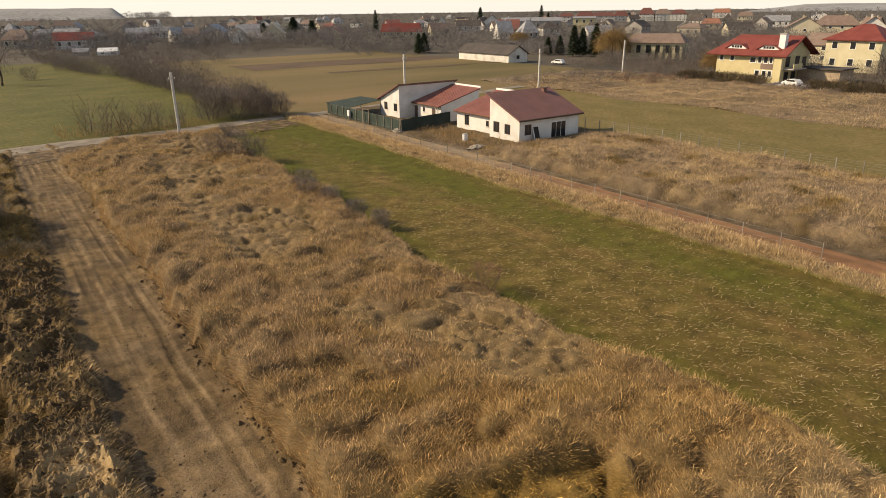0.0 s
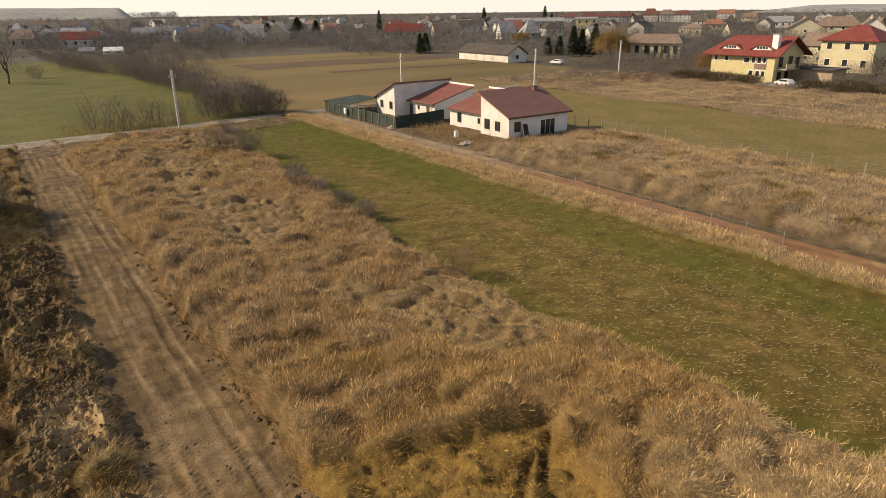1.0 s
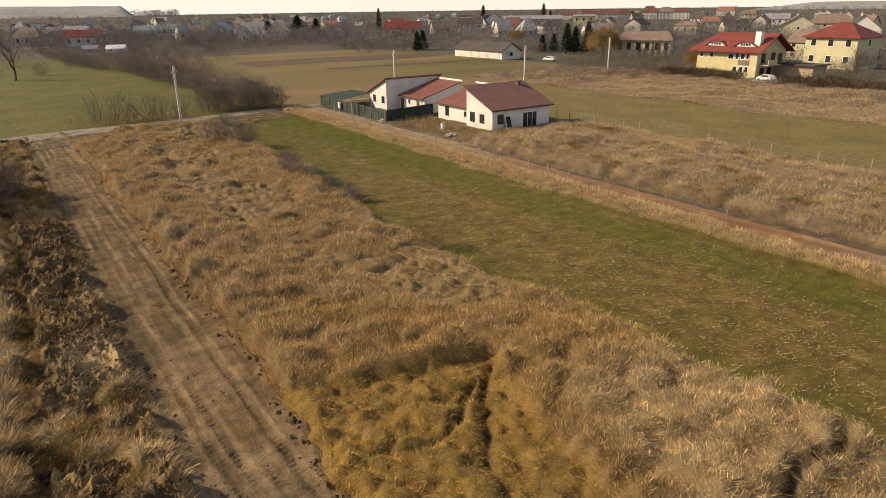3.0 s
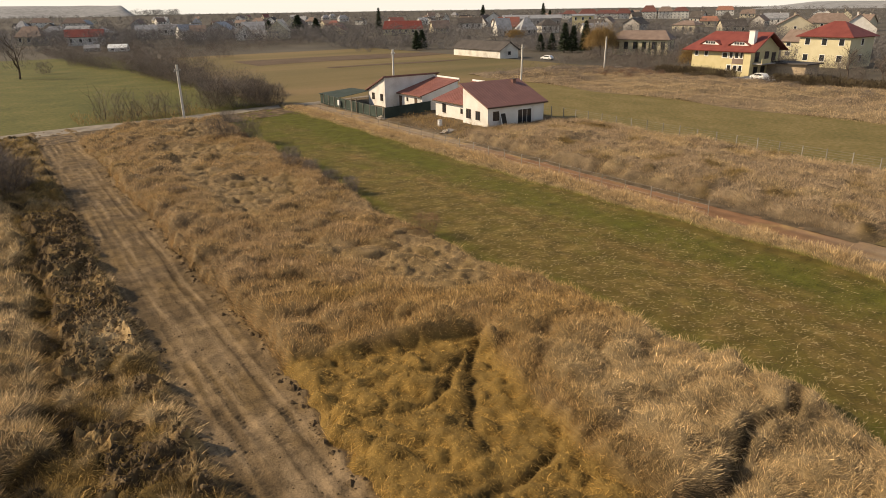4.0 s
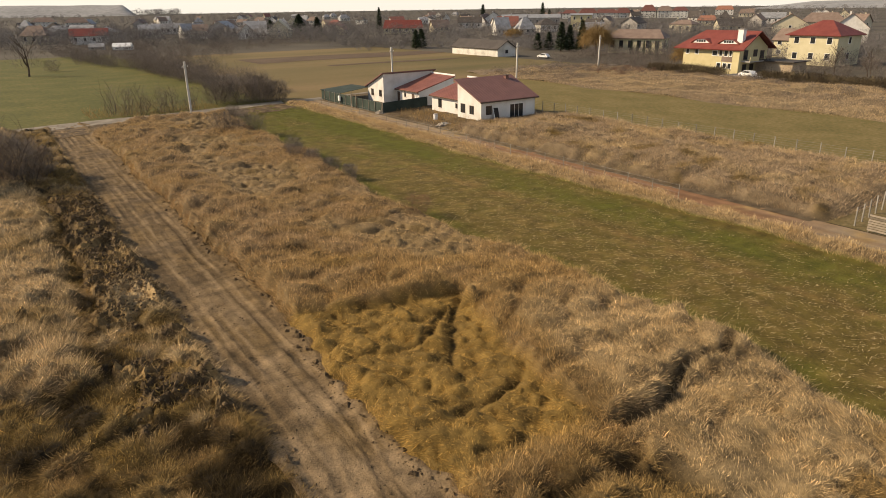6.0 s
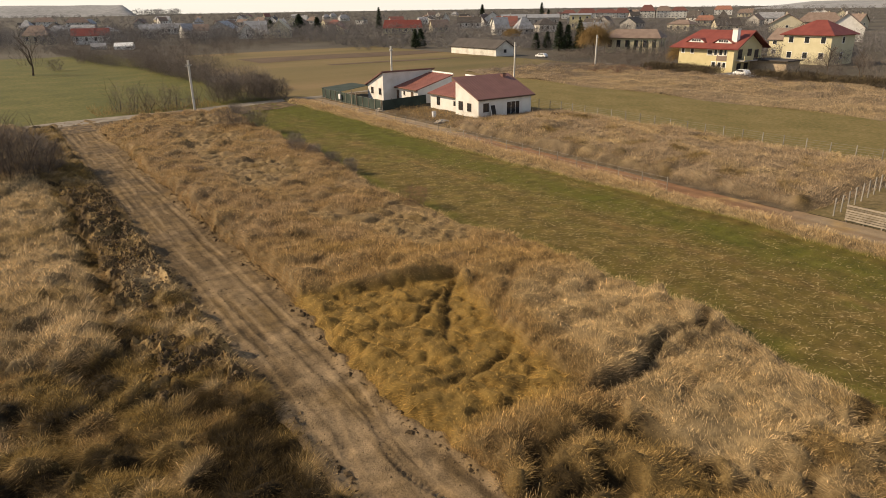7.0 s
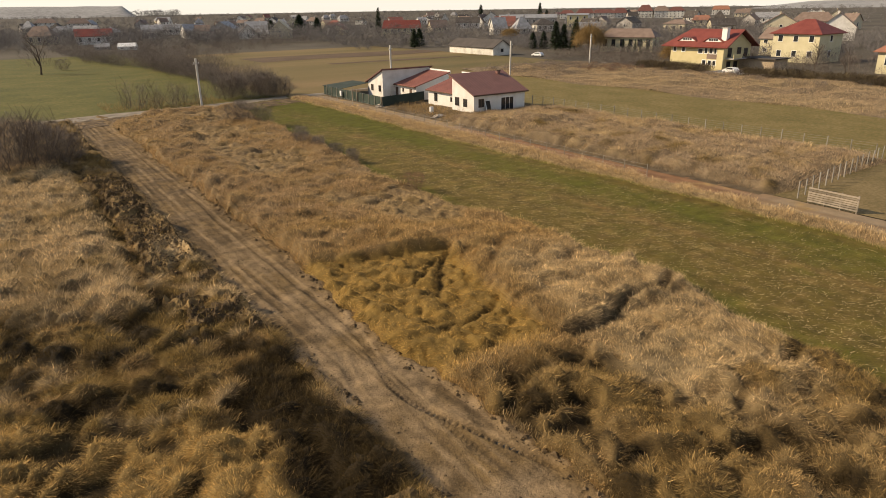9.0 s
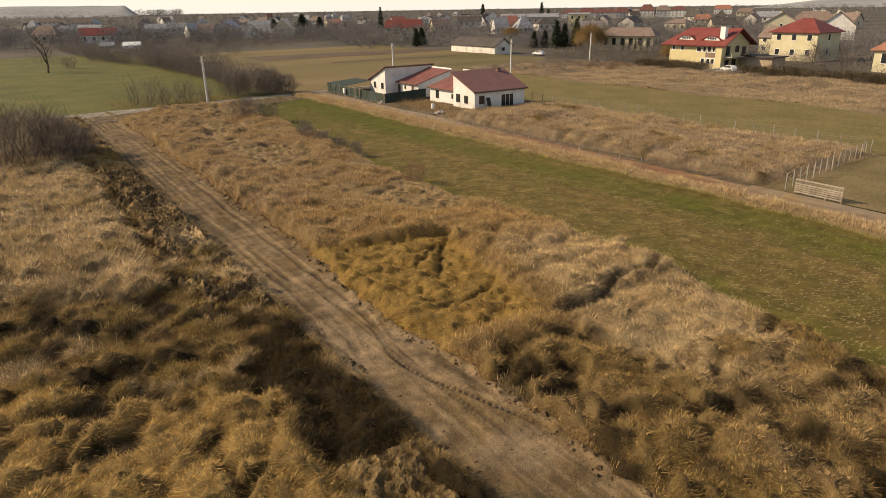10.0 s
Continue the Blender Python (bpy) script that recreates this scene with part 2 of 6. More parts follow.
def fast_mesh(name, verts, faces, material, smooth=False):
    """A mesh from arrays; all faces have the same number of corners."""
    me = bpy.data.meshes.new(name)
    n, k = faces.shape
    me.vertices.add(len(verts))
    me.vertices.foreach_set("co", np.asarray(verts, np.float32).ravel())
    me.loops.add(n * k)
    me.loops.foreach_set("vertex_index", faces.astype(np.int32).ravel())
    me.polygons.add(n)
    me.polygons.foreach_set("loop_start", np.arange(0, n * k, k, dtype=np.int32))
    me.polygons.foreach_set("use_smooth", np.full(n, smooth, dtype=bool))
    me.update(calc_edges=True)
    me.materials.append(material)
    return me


def paint(ob, tone):
    a = ob.data.color_attributes.new("tone", "FLOAT_COLOR", "POINT")
    a.data.foreach_set("color", np.concatenate([tone, np.ones((len(tone), 1))], 1).astype(np.float32).ravel())
    return ob


def blend(base, *layers):
    """Colours laid over one another: each layer is a colour and how much of it shows."""
    c = np.broadcast_to(base, (*np.shape(layers[0][1]), 3))
    for colour, share in layers:
        c = c + (colour - c) * np.clip(share, 0, 1)[..., None]
    return c


def sheet(name, left, right, ys, columns, height, material, smooth=True, tone=None):
    """A ground sheet between two edges x = left(y) and x = right(y), with a relief."""
    ys = np.asarray(ys, float)
    u = np.linspace(0, 1, columns)
    xl = np.array([left(y) for y in ys])
    xr = np.array([right(y) for y in ys])
    X = xl[:, None] + (xr - xl)[:, None] * u[None, :]
    Y = np.repeat(ys[:, None], columns, 1)
    Z = height(X, Y)
    verts = np.stack([X, Y, Z], -1).reshape(-1, 3)
    r, c = len(ys), columns
    a = (np.arange(r - 1)[:, None] * c + np.arange(c - 1)[None, :]).ravel()
    faces = np.stack([a, a + 1, a + c + 1, a + c], -1)
    ob = new(name, fast_mesh(name, verts, faces, material, smooth))
    return ob if tone is None else paint(ob, np.asarray(tone(X, Y)).reshape(-1, 3))


def blades(name, root, way, length, width, droop, material, turn=None, parent=None, simple=False, tone=None):
    """Thin bent blades: root and way are (n, 3); droop pulls the tip down and outwards."""
    n = len(root)
    way = way / np.linalg.norm(way, axis=1, keepdims=True)
    if turn is None:
        turn = rng.uniform(0, 2 * np.pi, n)
    side = np.stack([np.cos(turn), np.sin(turn), np.zeros(n)], -1)
    flat = way * np.array([1, 1, 0])
    mid = root + way * (length * 0.55)[:, None]
    tip = root + way * length[:, None] + flat * (length * droop)[:, None] - np.array([0, 0, 1]) * (length * droop * 0.7)[:, None]
    w = side * (width / 2)[:, None]
    if simple:
        head = (rng.uniform(0, 1, n) < 0.3)[:, None]  # a feathery head at the top, or a pointed blade
        verts = np.stack([np.where(head, tip - w, root - w), np.where(head, tip + w, root + w), np.where(head, root, tip)], 1).reshape(-1, 3)
        ob = new(name, fast_mesh(name, verts, np.arange(3 * n).reshape(-1, 3), material, True))
        if tone is not None:
            paint(ob, np.repeat(tone, 3, 0))
        if parent:
            ob.parent = parent
        return ob
    verts = np.stack([root - w, root + w, mid - w * 0.8, mid + w * 0.8, tip], 1).reshape(-1, 3)
    b = np.arange(n) * 5
    tris = np.concatenate([np.stack([b, b + 1, b + 3], -1), np.stack([b, b + 3, b + 2], -1), np.stack([b + 2, b + 3, b + 4], -1)])
    ob = new(name, fast_mesh(name, verts, tris, material, True))
    if parent:
        ob.parent = parent
    return ob


def part(name, bm, material, parent, label=""):
    me = bpy.data.meshes.new(name)
    bmesh.ops.recalc_face_normals(bm, faces=bm.faces)
    bm.to_mesh(me)
    bm.free()
    me.materials.append(material)
    ob = new(name, me)
    ob.parent = parent
    if label:
        ob["label"] = label
    return ob


def box(bm, x0, x1, y0, y1, z0, z1, bevel=0.0):
    m = Matrix.LocRotScale(((x0 + x1) / 2, (y0 + y1) / 2, (z0 + z1) / 2), None, (x1 - x0, y1 - y0, z1 - z0))
    made = bmesh.ops.create_cube(bm, size=1, matrix=m)["verts"]
    if bevel:
        edges = list({e for v in made for e in v.link_edges})
        bmesh.ops.bevel(bm, geom=edges, offset=bevel, segments=1, affect="EDGES")
    return bm


def boxed(x0, x1, y0, y1, z0, z1, bevel=0.0):
    return box(bmesh.new(), x0, x1, y0, y1, z0, z1, bevel)


def prism(points, way):
    """A solid: a flat polygon pushed along a vector."""
    bm = bmesh.new()
    low = [bm.verts.new(p) for p in points]
    top = [bm.verts.new(Vector(p) + Vector(way)) for p in points]
    bm.faces.new(low)
    bm.faces.new(top[::-1])
    for k in range(len(low)):
        j = (k + 1) % len(low)
        bm.faces.new((low[k], top[k], top[j], low[j]))
    return bm


def rod(bm, a, b, r0, r1, sides=6):
    a, b = Vector(a), Vector(b)
    turn = (b - a).to_track_quat("Z", "Y").to_matrix().to_4x4()
    m = Matrix.Translation((a + b) / 2) @ turn
    bmesh.ops.create_cone(bm, cap_ends=True, segments=sides, radius1=r0, radius2=r1, depth=(b - a).length, matrix=m)
    return bm


def thing(name, label, category, group="", kind="", at=None):
    ob = new(name)
    ob.empty_display_size = 0.3
    if at is not None:
        ob.matrix_world = at
    return tagged(ob, label, category, group, kind)


# ---- ground ----
def flat(z):
    return lambda X, Y: np.full(X.shape, z)


tagged(sheet("ground", lambda y: -4000, lambda y: 4000, np.concatenate([np.linspace(-600, 600, 25), np.linspace(700, 4600, 20)]), 60, flat(-0.10), GROUND), "olive-brown open ground reaching to the horizon", "ground", kind="structure")


def near_road(x):
    return 98.6 + 0.155 * x + 0.5 * np.sin(x * 0.21)


def track_left(y):
    return 2.4 + 0.1 * min(1.0, max(0.0, (8 - y) / 6)) + 0.25 * math.sin(y * 0.31) + 0.15 * math.sin(y * 1.1)


def track_right(y):
    return 7.3 - 0.85 * np.exp(-((y - 7) / 7.0) ** 2) + 0.2 * np.sin(y * 0.27 + 1) + 0.12 * np.sin(y * 0.9) + 0.10 * np.sin(y * 2.3) + 0.08 * np.sin(y * 3.9 + 1)


RUTS = [3.0, 3.7, 4.3, 5.4, 6.1, 6.7]


def rut_line(k, Y):
    """Where a wheel rut runs; the third swings across the track at its near end."""
    c = RUTS[k] + 0.7 * (fbm(Y * 0 + k, Y, 11, 3, 20 + k) - 0.5)
    return c + (1.6 * np.exp(-((Y + 9) / 6.0) ** 2) - 1.1 * np.exp(-((Y - 3) / 4.0) ** 2) if k in (2, 4) else 0)


def rut_wear(k, Y):
    return np.clip(1.9 * vnoise(Y / 6.0, Y * 0 + 3 * k, 31) - 0.35, 0.1, 1.25) * (1.0, 0.8, 1.2, 0.8, 1.2, 0.6)[k]


def track_height(X, Y):
    z = 0.05 + 0.20 * (fbm(X, Y, 1.4, 4, 3) - 0.5) + 0.07 * np.clip(fbm(X, Y, 0.35, 3, 6) - 0.5, 0, 1)
    for k in range(len(RUTS)):
        c = rut_line(k, Y)
        wear = rut_wear(k, Y)
        lug = np.sin(2 * np.pi * (Y + 0.7 * np.abs(X - c)) / 0.3)
        tread = 0.35 + 0.65 * np.clip(0.5 + 1.5 * lug, 0, 1) * np.clip(2.2 * vnoise(X / 0.9, Y / 2.2, 33) - 0.4, 0, 1)
        z = z - (0.085 - 0.035 * np.clip((Y - 14) / 12, 0, 1)) * wear * tread * np.exp(-((X - c) / 0.25) ** 4)
        z = z + 0.012 * wear * np.exp(-((np.abs(X - c) - 0.32) / 0.09) ** 2)
    edge = np.minimum(X - 2.45, track_right(Y) - X)
    return z + 0.22 * np.exp(-(edge / 0.3) ** 2) * fbm(X, Y, 0.5, 2, 9)


def track_tone(X, Y):
    far_end = np.clip((Y - 12) / 20, 0, 1)
    dust = (fbm(X, Y, 2.6, 4, 181) - 0.47 + 0.10 * (1 - far_end)) * 5 * (1 - 0.75 * far_end)
    wheel = np.zeros(X.shape)
    for k in (1, 2, 4):
        wheel = np.maximum(wheel, rut_wear(k, Y) * np.exp(-((X - rut_line(k, Y) - 0.28) / 0.13) ** 2))
    damp = (fbm(X, Y, 3.0, 4, 182) - 0.45) * 3 + 0.55 * far_end - 0.25
    streak = (fbm(X * 4.0, Y * 0.3, 1.0, 3, 183) - 0.53) * 5
    furrow = (fbm(X * 3.0, Y * 0.3, 1.0, 3, 191) - 0.56) * 5
    return blend(EARTH, (WET * 1.5, damp), (DUST, dust * 0.8), (DUST, wheel * (0.55 - 0.1 * far_end) * (0.4 + fbm(X, Y, 0.8, 3, 190))), (DUST * 1.1, streak * 0.5), (WET * 1.3, furrow * 0.6))


tagged(sheet("road_earth", lambda y: track_left(y) - 0.5, lambda y: track_right(y) + 0.75, np.concatenate([np.arange(-70, -13, 1.0), np.arange(-13, 36, 0.085), np.arange(36, 104, 0.3)]), 72, track_height, SOIL, tone=track_tone), "bare brown earth track with tyre treads and dusty ruts", "dirt track", kind="structure")


def tussocks(X, Y, cell, seed, stretch=1.0):
    """Rounded tussocks of uneven size: 0 in the gaps between them, up to 1 on top; and the way out from each one's middle."""
    X, Y = np.asarray(X, float), np.asarray(Y, float)
    u = X / cell + 1.2 * (fbm(X, Y, cell * 1.3, 2, seed + 1) - 0.5)
    v = Y / (cell * stretch) + 1.2 * (fbm(X, Y, cell * 1.3, 2, seed + 2) - 0.5)
    iu, iv = np.floor(u), np.floor(v)
    best, ox, oy = np.zeros(u.shape), np.zeros(u.shape), np.zeros(u.shape)

    def rand(a, b, k):
        h = np.sin(a * 127.1 + b * 311.7 + (seed + k) * 74.7) * 43758.5453
        return h - np.floor(h)
    for a in (-1, 0, 1):
        for b in (-1, 0, 1):
            p, q = iu + a, iv + b
            du = u - p - 0.1 - 0.8 * rand(p, q, 0)
            dv = v - q - 0.1 - 0.8 * rand(p, q, 3)
            rad = 0.42 + 0.42 * rand(p, q, 5)
            top = 0.35 + 0.65 * rand(p, q, 7)
            z = top * np.sqrt(np.clip(1 - (du * du + dv * dv) / rad ** 2, 0, 1))
            more = z > best
            best, ox, oy = np.where(more, z, best), np.where(more, du / rad, ox), np.where(more, dv / rad, oy)
    return best, ox, oy


def domes(X, Y, cell, seed, stretch=1.0):
    return tussocks(X, Y, cell, seed, stretch)[0]


def looked_up(f, x0, x1, y0, y1, step=0.1):
    """The same field, read from a fine grid."""
    gx, gy = np.arange(x0, x1 + step, step), np.arange(y0, y1 + step, step)
    V = f(*np.meshgrid(gx, gy))

    def read(X, Y):
        u = np.clip((np.asarray(X, float) - x0) / step, 0, len(gx) - 1.001)
        v = np.clip((np.asarray(Y, float) - y0) / step, 0, len(gy) - 1.001)
        i, j = u.astype(int), v.astype(int)
        u, v = u - i, v - j
        if V.ndim == 3:
            u, v = u[..., None], v[..., None]
        return (V[j, i] * (1 - u) + V[j, i + 1] * u) * (1 - v) + (V[j + 1, i] * (1 - u) + V[j + 1, i + 1] * u) * v
    return read


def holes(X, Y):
    """1 in the dark hollows between the tussocks; the tones paint their shade in."""
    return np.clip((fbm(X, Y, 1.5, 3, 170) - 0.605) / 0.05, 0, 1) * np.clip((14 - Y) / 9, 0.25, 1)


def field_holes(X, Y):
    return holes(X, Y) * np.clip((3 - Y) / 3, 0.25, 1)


def tuft_height(X, Y):
    """The billowing canopy of the tall weeds."""
    big = fbm(X, Y, 7, 2, 47)
    soft = 0.30 + 0.35 * big + 0.60 * domes(X, Y, 1.9, 40) * (0.5 + big) + 0.26 * domes(X, Y, 0.8, 43) * (0.3 + vnoise(X / 1.7, Y / 1.7, 46)) + 0.3 * (fbm(X, Y, 1.1, 3, 44) - 0.4)
    crumpled = 0.10 + 0.62 * domes(0.8 * X + 0.6 * Y, 0.8 * Y - 0.6 * X, 1.0, 160, 1.5) + 0.24 * domes(X, Y, 0.45, 163)
    cr = crumple(X, Y)
    return soft * (1 - cr) + crumpled * cr


def crumple(X, Y):
    """1 where the weeds lie beaten down in lumps."""
    return np.clip(1.7 - np.abs(X - 18.5 - 2 * np.sin(Y * 0.09)) / 3.2 + 2.2 * (fbm(X, Y, 5, 3, 165) - 0.5), 0, 1) * np.clip((Y - 18) / 5, 0, 1) * np.clip((fbm(X, Y, 6, 2, 166) - 0.3) / 0.2, 0, 1)


def field_left(y):
    return track_right(y) + 0.12


def field_right(y):
    return 23.75 + 0.55 * np.sin(y * 0.13 + 0.5) + 0.4 * np.sin(y * 0.47) + np.maximum(0.0, y - 45) * 0.075 + np.minimum(0.0, y) * 0.12


def grass_edge(X, Y):
    e = np.minimum(X - field_left(Y), field_right(Y) - X)
    return np.clip((e + 0.7 * (fbm(X, Y, 0.9, 2, 48) - 0.5)) / 0.4, 0, 1)


def lodged(X, Y):
    """1 where the golden grass lies flattened."""
    wob = 1.4 * (fbm(X, Y, 3, 2, 77) - 0.5)
    right = 13.2 + 0.23 * Y
    a = np.clip((right - X + wob) / 0.6, 0, 1)
    b = np.clip((19.0 - 0.30 * (X - 7.5) - Y + wob) / 0.5, 0, 1)
    c = np.clip((Y - 1.5 + wob) / 2.0, 0, 1)
    return a * b * c


def along(X, Y, points, half):
    """1 on a line through the points, falling off to its sides."""
    best = np.full(np.shape(X), 1e9)
    for (ax, ay), (bx, by) in zip(points[:-1], points[1:]):
        dx, dy = bx - ax, by - ay
        t = np.clip(((X - ax) * dx + (Y - ay) * dy) / (dx * dx + dy * dy), 0, 1)
        best = np.minimum(best, (X - ax - t * dx) ** 2 + (Y - ay - t * dy) ** 2)
    return np.exp(-best / half ** 2)


TRENCH = [(24.0, 2.9), (22.4, 2.4), (20.6, 3.0), (18.3, 2.3), (16.2, 1.6), (14.6, 1.9)]
CRACKS = [[(16.2, 15.4), (13.6, 12.4), (12.4, 10.6), (11.3, 8.6)], [(14.8, 14.6), (12.0, 12.6), (10.0, 12.3)], [(13.5, 6.6), (11.4, 5.9), (9.6, 6.3)], [(11.0, 3.4), (10.0, 3.0), (8.6, 3.6)]]
LEFT_CRACKS = [[(-7.4, 6.6), (-8.5, 5.1), (-10.0, 2.8)], [(-3.9, 2.6), (-4.6, 1.0), (-5.1, 0.4)], [(-2.6, 3.9), (0.3, 3.3), (-0.3, 0.2), (-1.1, -2.7)], [(-2.4, 7.5), (-4.5, 8.2), (-6.0, 10.5)]]


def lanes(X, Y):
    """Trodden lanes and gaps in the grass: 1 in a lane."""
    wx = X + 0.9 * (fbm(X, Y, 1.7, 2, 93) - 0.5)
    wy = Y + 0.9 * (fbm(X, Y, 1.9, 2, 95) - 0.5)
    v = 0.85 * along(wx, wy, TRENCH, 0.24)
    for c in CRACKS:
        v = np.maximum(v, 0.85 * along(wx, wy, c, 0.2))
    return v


def near_pale(X, Y):
    """1 on the straw that leans over beside the trodden lane."""
    return np.clip((2.3 - Y) / 0.6, 0, 1) * np.clip((X - 12) / 1.5, 0, 1) * np.clip((Y + 5) / 4, 0, 1)


def pale(X, Y):
    return np.clip((X - 13.6 - 0.23 * Y) / 1.5, 0, 1) * np.clip((14 - Y) / 4, 0, 1) * np.clip(np.clip((Y + 6) / 5, 0, 1) * 0.85 + np.clip((fbm(X, Y, 2.2, 3, 171) - 0.42) / 0.12, 0, 1) * np.clip((X - 11) / 5, 0, 1) * np.clip((Y + 10) / 4, 0.25, 1), 0, 1)


def wildness(X, Y):
    return np.clip((1.5 - Y + 3 * (fbm(X, Y, 3, 2, 34) - 0.5)) / 2.5, 0, 1)


def field_height_at(X, Y):
    low, near = lodged(X, Y), near_pale(X, Y)
    turn_x, turn_y = 0.8 * X + 0.6 * Y, 0.8 * Y - 0.6 * X
    swirl = 0.05 + 0.50 * domes(turn_x, turn_y, 0.85, 140, 1.6) + 0.24 * domes(X, Y, 0.42, 143) + 0.22 * fbm(X, Y, 1.8, 3, 145)
    tall = tuft_height(X, Y) + 0.10 + 0.14 * np.clip((X - 13.5) / 1.5, 0, 1) * np.clip((9 - Y) / 2, 0, 1)
    wild = 0.02 + 0.85 * domes(X, Y, 1.25, 150) + 0.34 * domes(X, Y, 0.55, 153) * (0.3 + vnoise(X / 1.4, Y / 1.4, 154)) + 0.35 * np.clip(fbm(X, Y, 2, 3, 155) - 0.2, 0, 1)
    w = wildness(X, Y) * (1 - near)
    z = tall * (1 - w) + wild * w
    z = z * (1 - near) + (0.12 + 0.55 * domes(X, Y, 1.6, 156) + 0.2 * domes(X, Y, 0.5, 158)) * near
    z = z * (1 - low) + swirl * low
    z = z * (1 - 0.92 * np.clip(lanes(X, Y), 0, 1)) * (1 - 0.8 * field_holes(X, Y) * (1 - low) * (1 - 0.9 * pale(X, Y)))
    end = near_road(X) - 7 + 5 * np.clip((X - 9) / 6, 0, 1) + 3 * (fbm(X, Y, 2, 2, 172) - 0.5)
    return np.maximum(z, 0.03) * (0.1 + 0.9 * grass_edge(X, Y)) * np.clip((end - Y) / 1.2, 0, 1) - 0.1 * np.clip(Y - end, 0, 1)


def field_tone_at(X, Y):
    patch = fbm(X, Y, 3.0, 3, 34)
    w = wildness(X, Y)
    rosy = np.clip((Y - 14) / 22, 0, 0.75) + 1.6 * (patch - 0.5)
    weeds = (fbm(X, Y, 1.6, 3, 36) - 0.55) * 5
    # in hollows and lanes the damp soil colour doubles as painted shade
    return blend(TAN, (ROSY, rosy), (STRAWY * 0.95, crumple(X, Y) * 0.45), (OLIVE * 1.15, weeds * 0.35), (OLIVE, w * (0.62 - 0.9 * (patch - 0.4))), (STRAWY, pale(X, Y) * 0.9), (GOLD, lodged(X, Y)), (DAMP_AND_SHADE * 1.6, w * (fbm(X, Y, 1.8, 3, 175) - 0.59) * 7 * (1 - 0.8 * pale(X, Y))), (DAMP_AND_SHADE * 1.3, field_holes(X, Y) * 0.85 * (1 - lodged(X, Y)) * (1 - 0.9 * pale(X, Y))), (DAMP_AND_SHADE * 2.2, lanes(X, Y)))


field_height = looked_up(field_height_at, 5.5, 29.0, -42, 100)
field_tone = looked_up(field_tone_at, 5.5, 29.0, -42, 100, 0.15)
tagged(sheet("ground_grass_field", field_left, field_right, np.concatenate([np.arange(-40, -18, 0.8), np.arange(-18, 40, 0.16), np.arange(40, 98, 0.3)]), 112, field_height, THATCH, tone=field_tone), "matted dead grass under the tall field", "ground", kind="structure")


def mound_mask(X, Y):
    """Where turned soil lies bare: a heap along the track, then scattered clods nearer by."""
    wob = fbm(X, Y, 1.6, 3, 68) - 0.5
    across = np.clip((2.2 - np.abs(X - 0.3) + 1.8 * wob) / 0.6, 0, 1)
    heap_part = np.clip((Y - 22.5 + 3 * wob) / 1.5, 0, 1) * np.clip((58 - Y) / 5, 0, 1)
    clod_part = np.clip((wob - 0.02) / 0.08, 0, 1) * np.clip((Y - 9) / 3, 0, 1) * np.clip((23 - Y) / 2, 0, 1)
    near_part = np.clip((1.9 - np.abs(X - 0.4) + 1.5 * wob) / 0.6, 0, 1) * np.clip((-2.2 - Y) / 1.0, 0, 1) * np.clip((Y + 9) / 2, 0, 1)
    return np.maximum(across * np.maximum(heap_part, clod_part), near_part)


def reeds(X, Y):
    """1 where the tall pale grass stands."""
    edge = fbm(X, Y, 4, 2, 39) - 0.5
    return np.clip((-2.0 + 2 * edge - X) / 0.5, 0, 1) * np.clip((Y - 17.5 - 12 * edge) / 3.0, 0, 1)


def gilded(X, Y):
    """1 where golden grass leans over at the near end."""
    edge = fbm(X, Y, 4, 2, 39) - 0.5
    return np.clip((1.5 - 0.7 * X + 5 * edge - Y) / 1.0, 0, 1) * np.clip((-1.5 + 2.4 * edge - X) / 0.6, 0, 1)


def left_height_at(X, Y):
    tussock = 0.04 + 0.8 * (0.35 + 0.9 * fbm(X, Y, 6, 2, 63)) * domes(X, Y, 1.35, 60) + 0.4 * domes(X, Y, 0.6, 66) * (0.3 + vnoise(X / 1.5, Y / 1.5, 67)) + 0.4 * np.clip(fbm(X, Y, 2, 3, 65) - 0.2, 0, 1)
    z = (tussock + 0.45 * reeds(X, Y)) * np.clip((2.35 + 0.1 * np.clip((8 - Y) / 6, 0, 1) - X) / 0.5, 0.1, 1) * (1 - 0.8 * mound_mask(X, Y))
    z = z * (1 - 0.8 * holes(X, Y))
    for c in LEFT_CRACKS:
        z = z * (1 - 0.9 * along(X + 0.6 * (vnoise(X, Y, 93) - 0.5), Y + 0.6 * (vnoise(X, Y, 95) - 0.5), c, 0.3))
    return z


def rot(X, Y):
    """Damp, blackened grass, most of it beside the near end of the track."""
    return fbm(X, Y, 1.8, 3, 175) + 0.42 * np.exp(-((X - 0.8) / 2.4) ** 2) * np.clip((10 - Y) / 4, 0, 1)


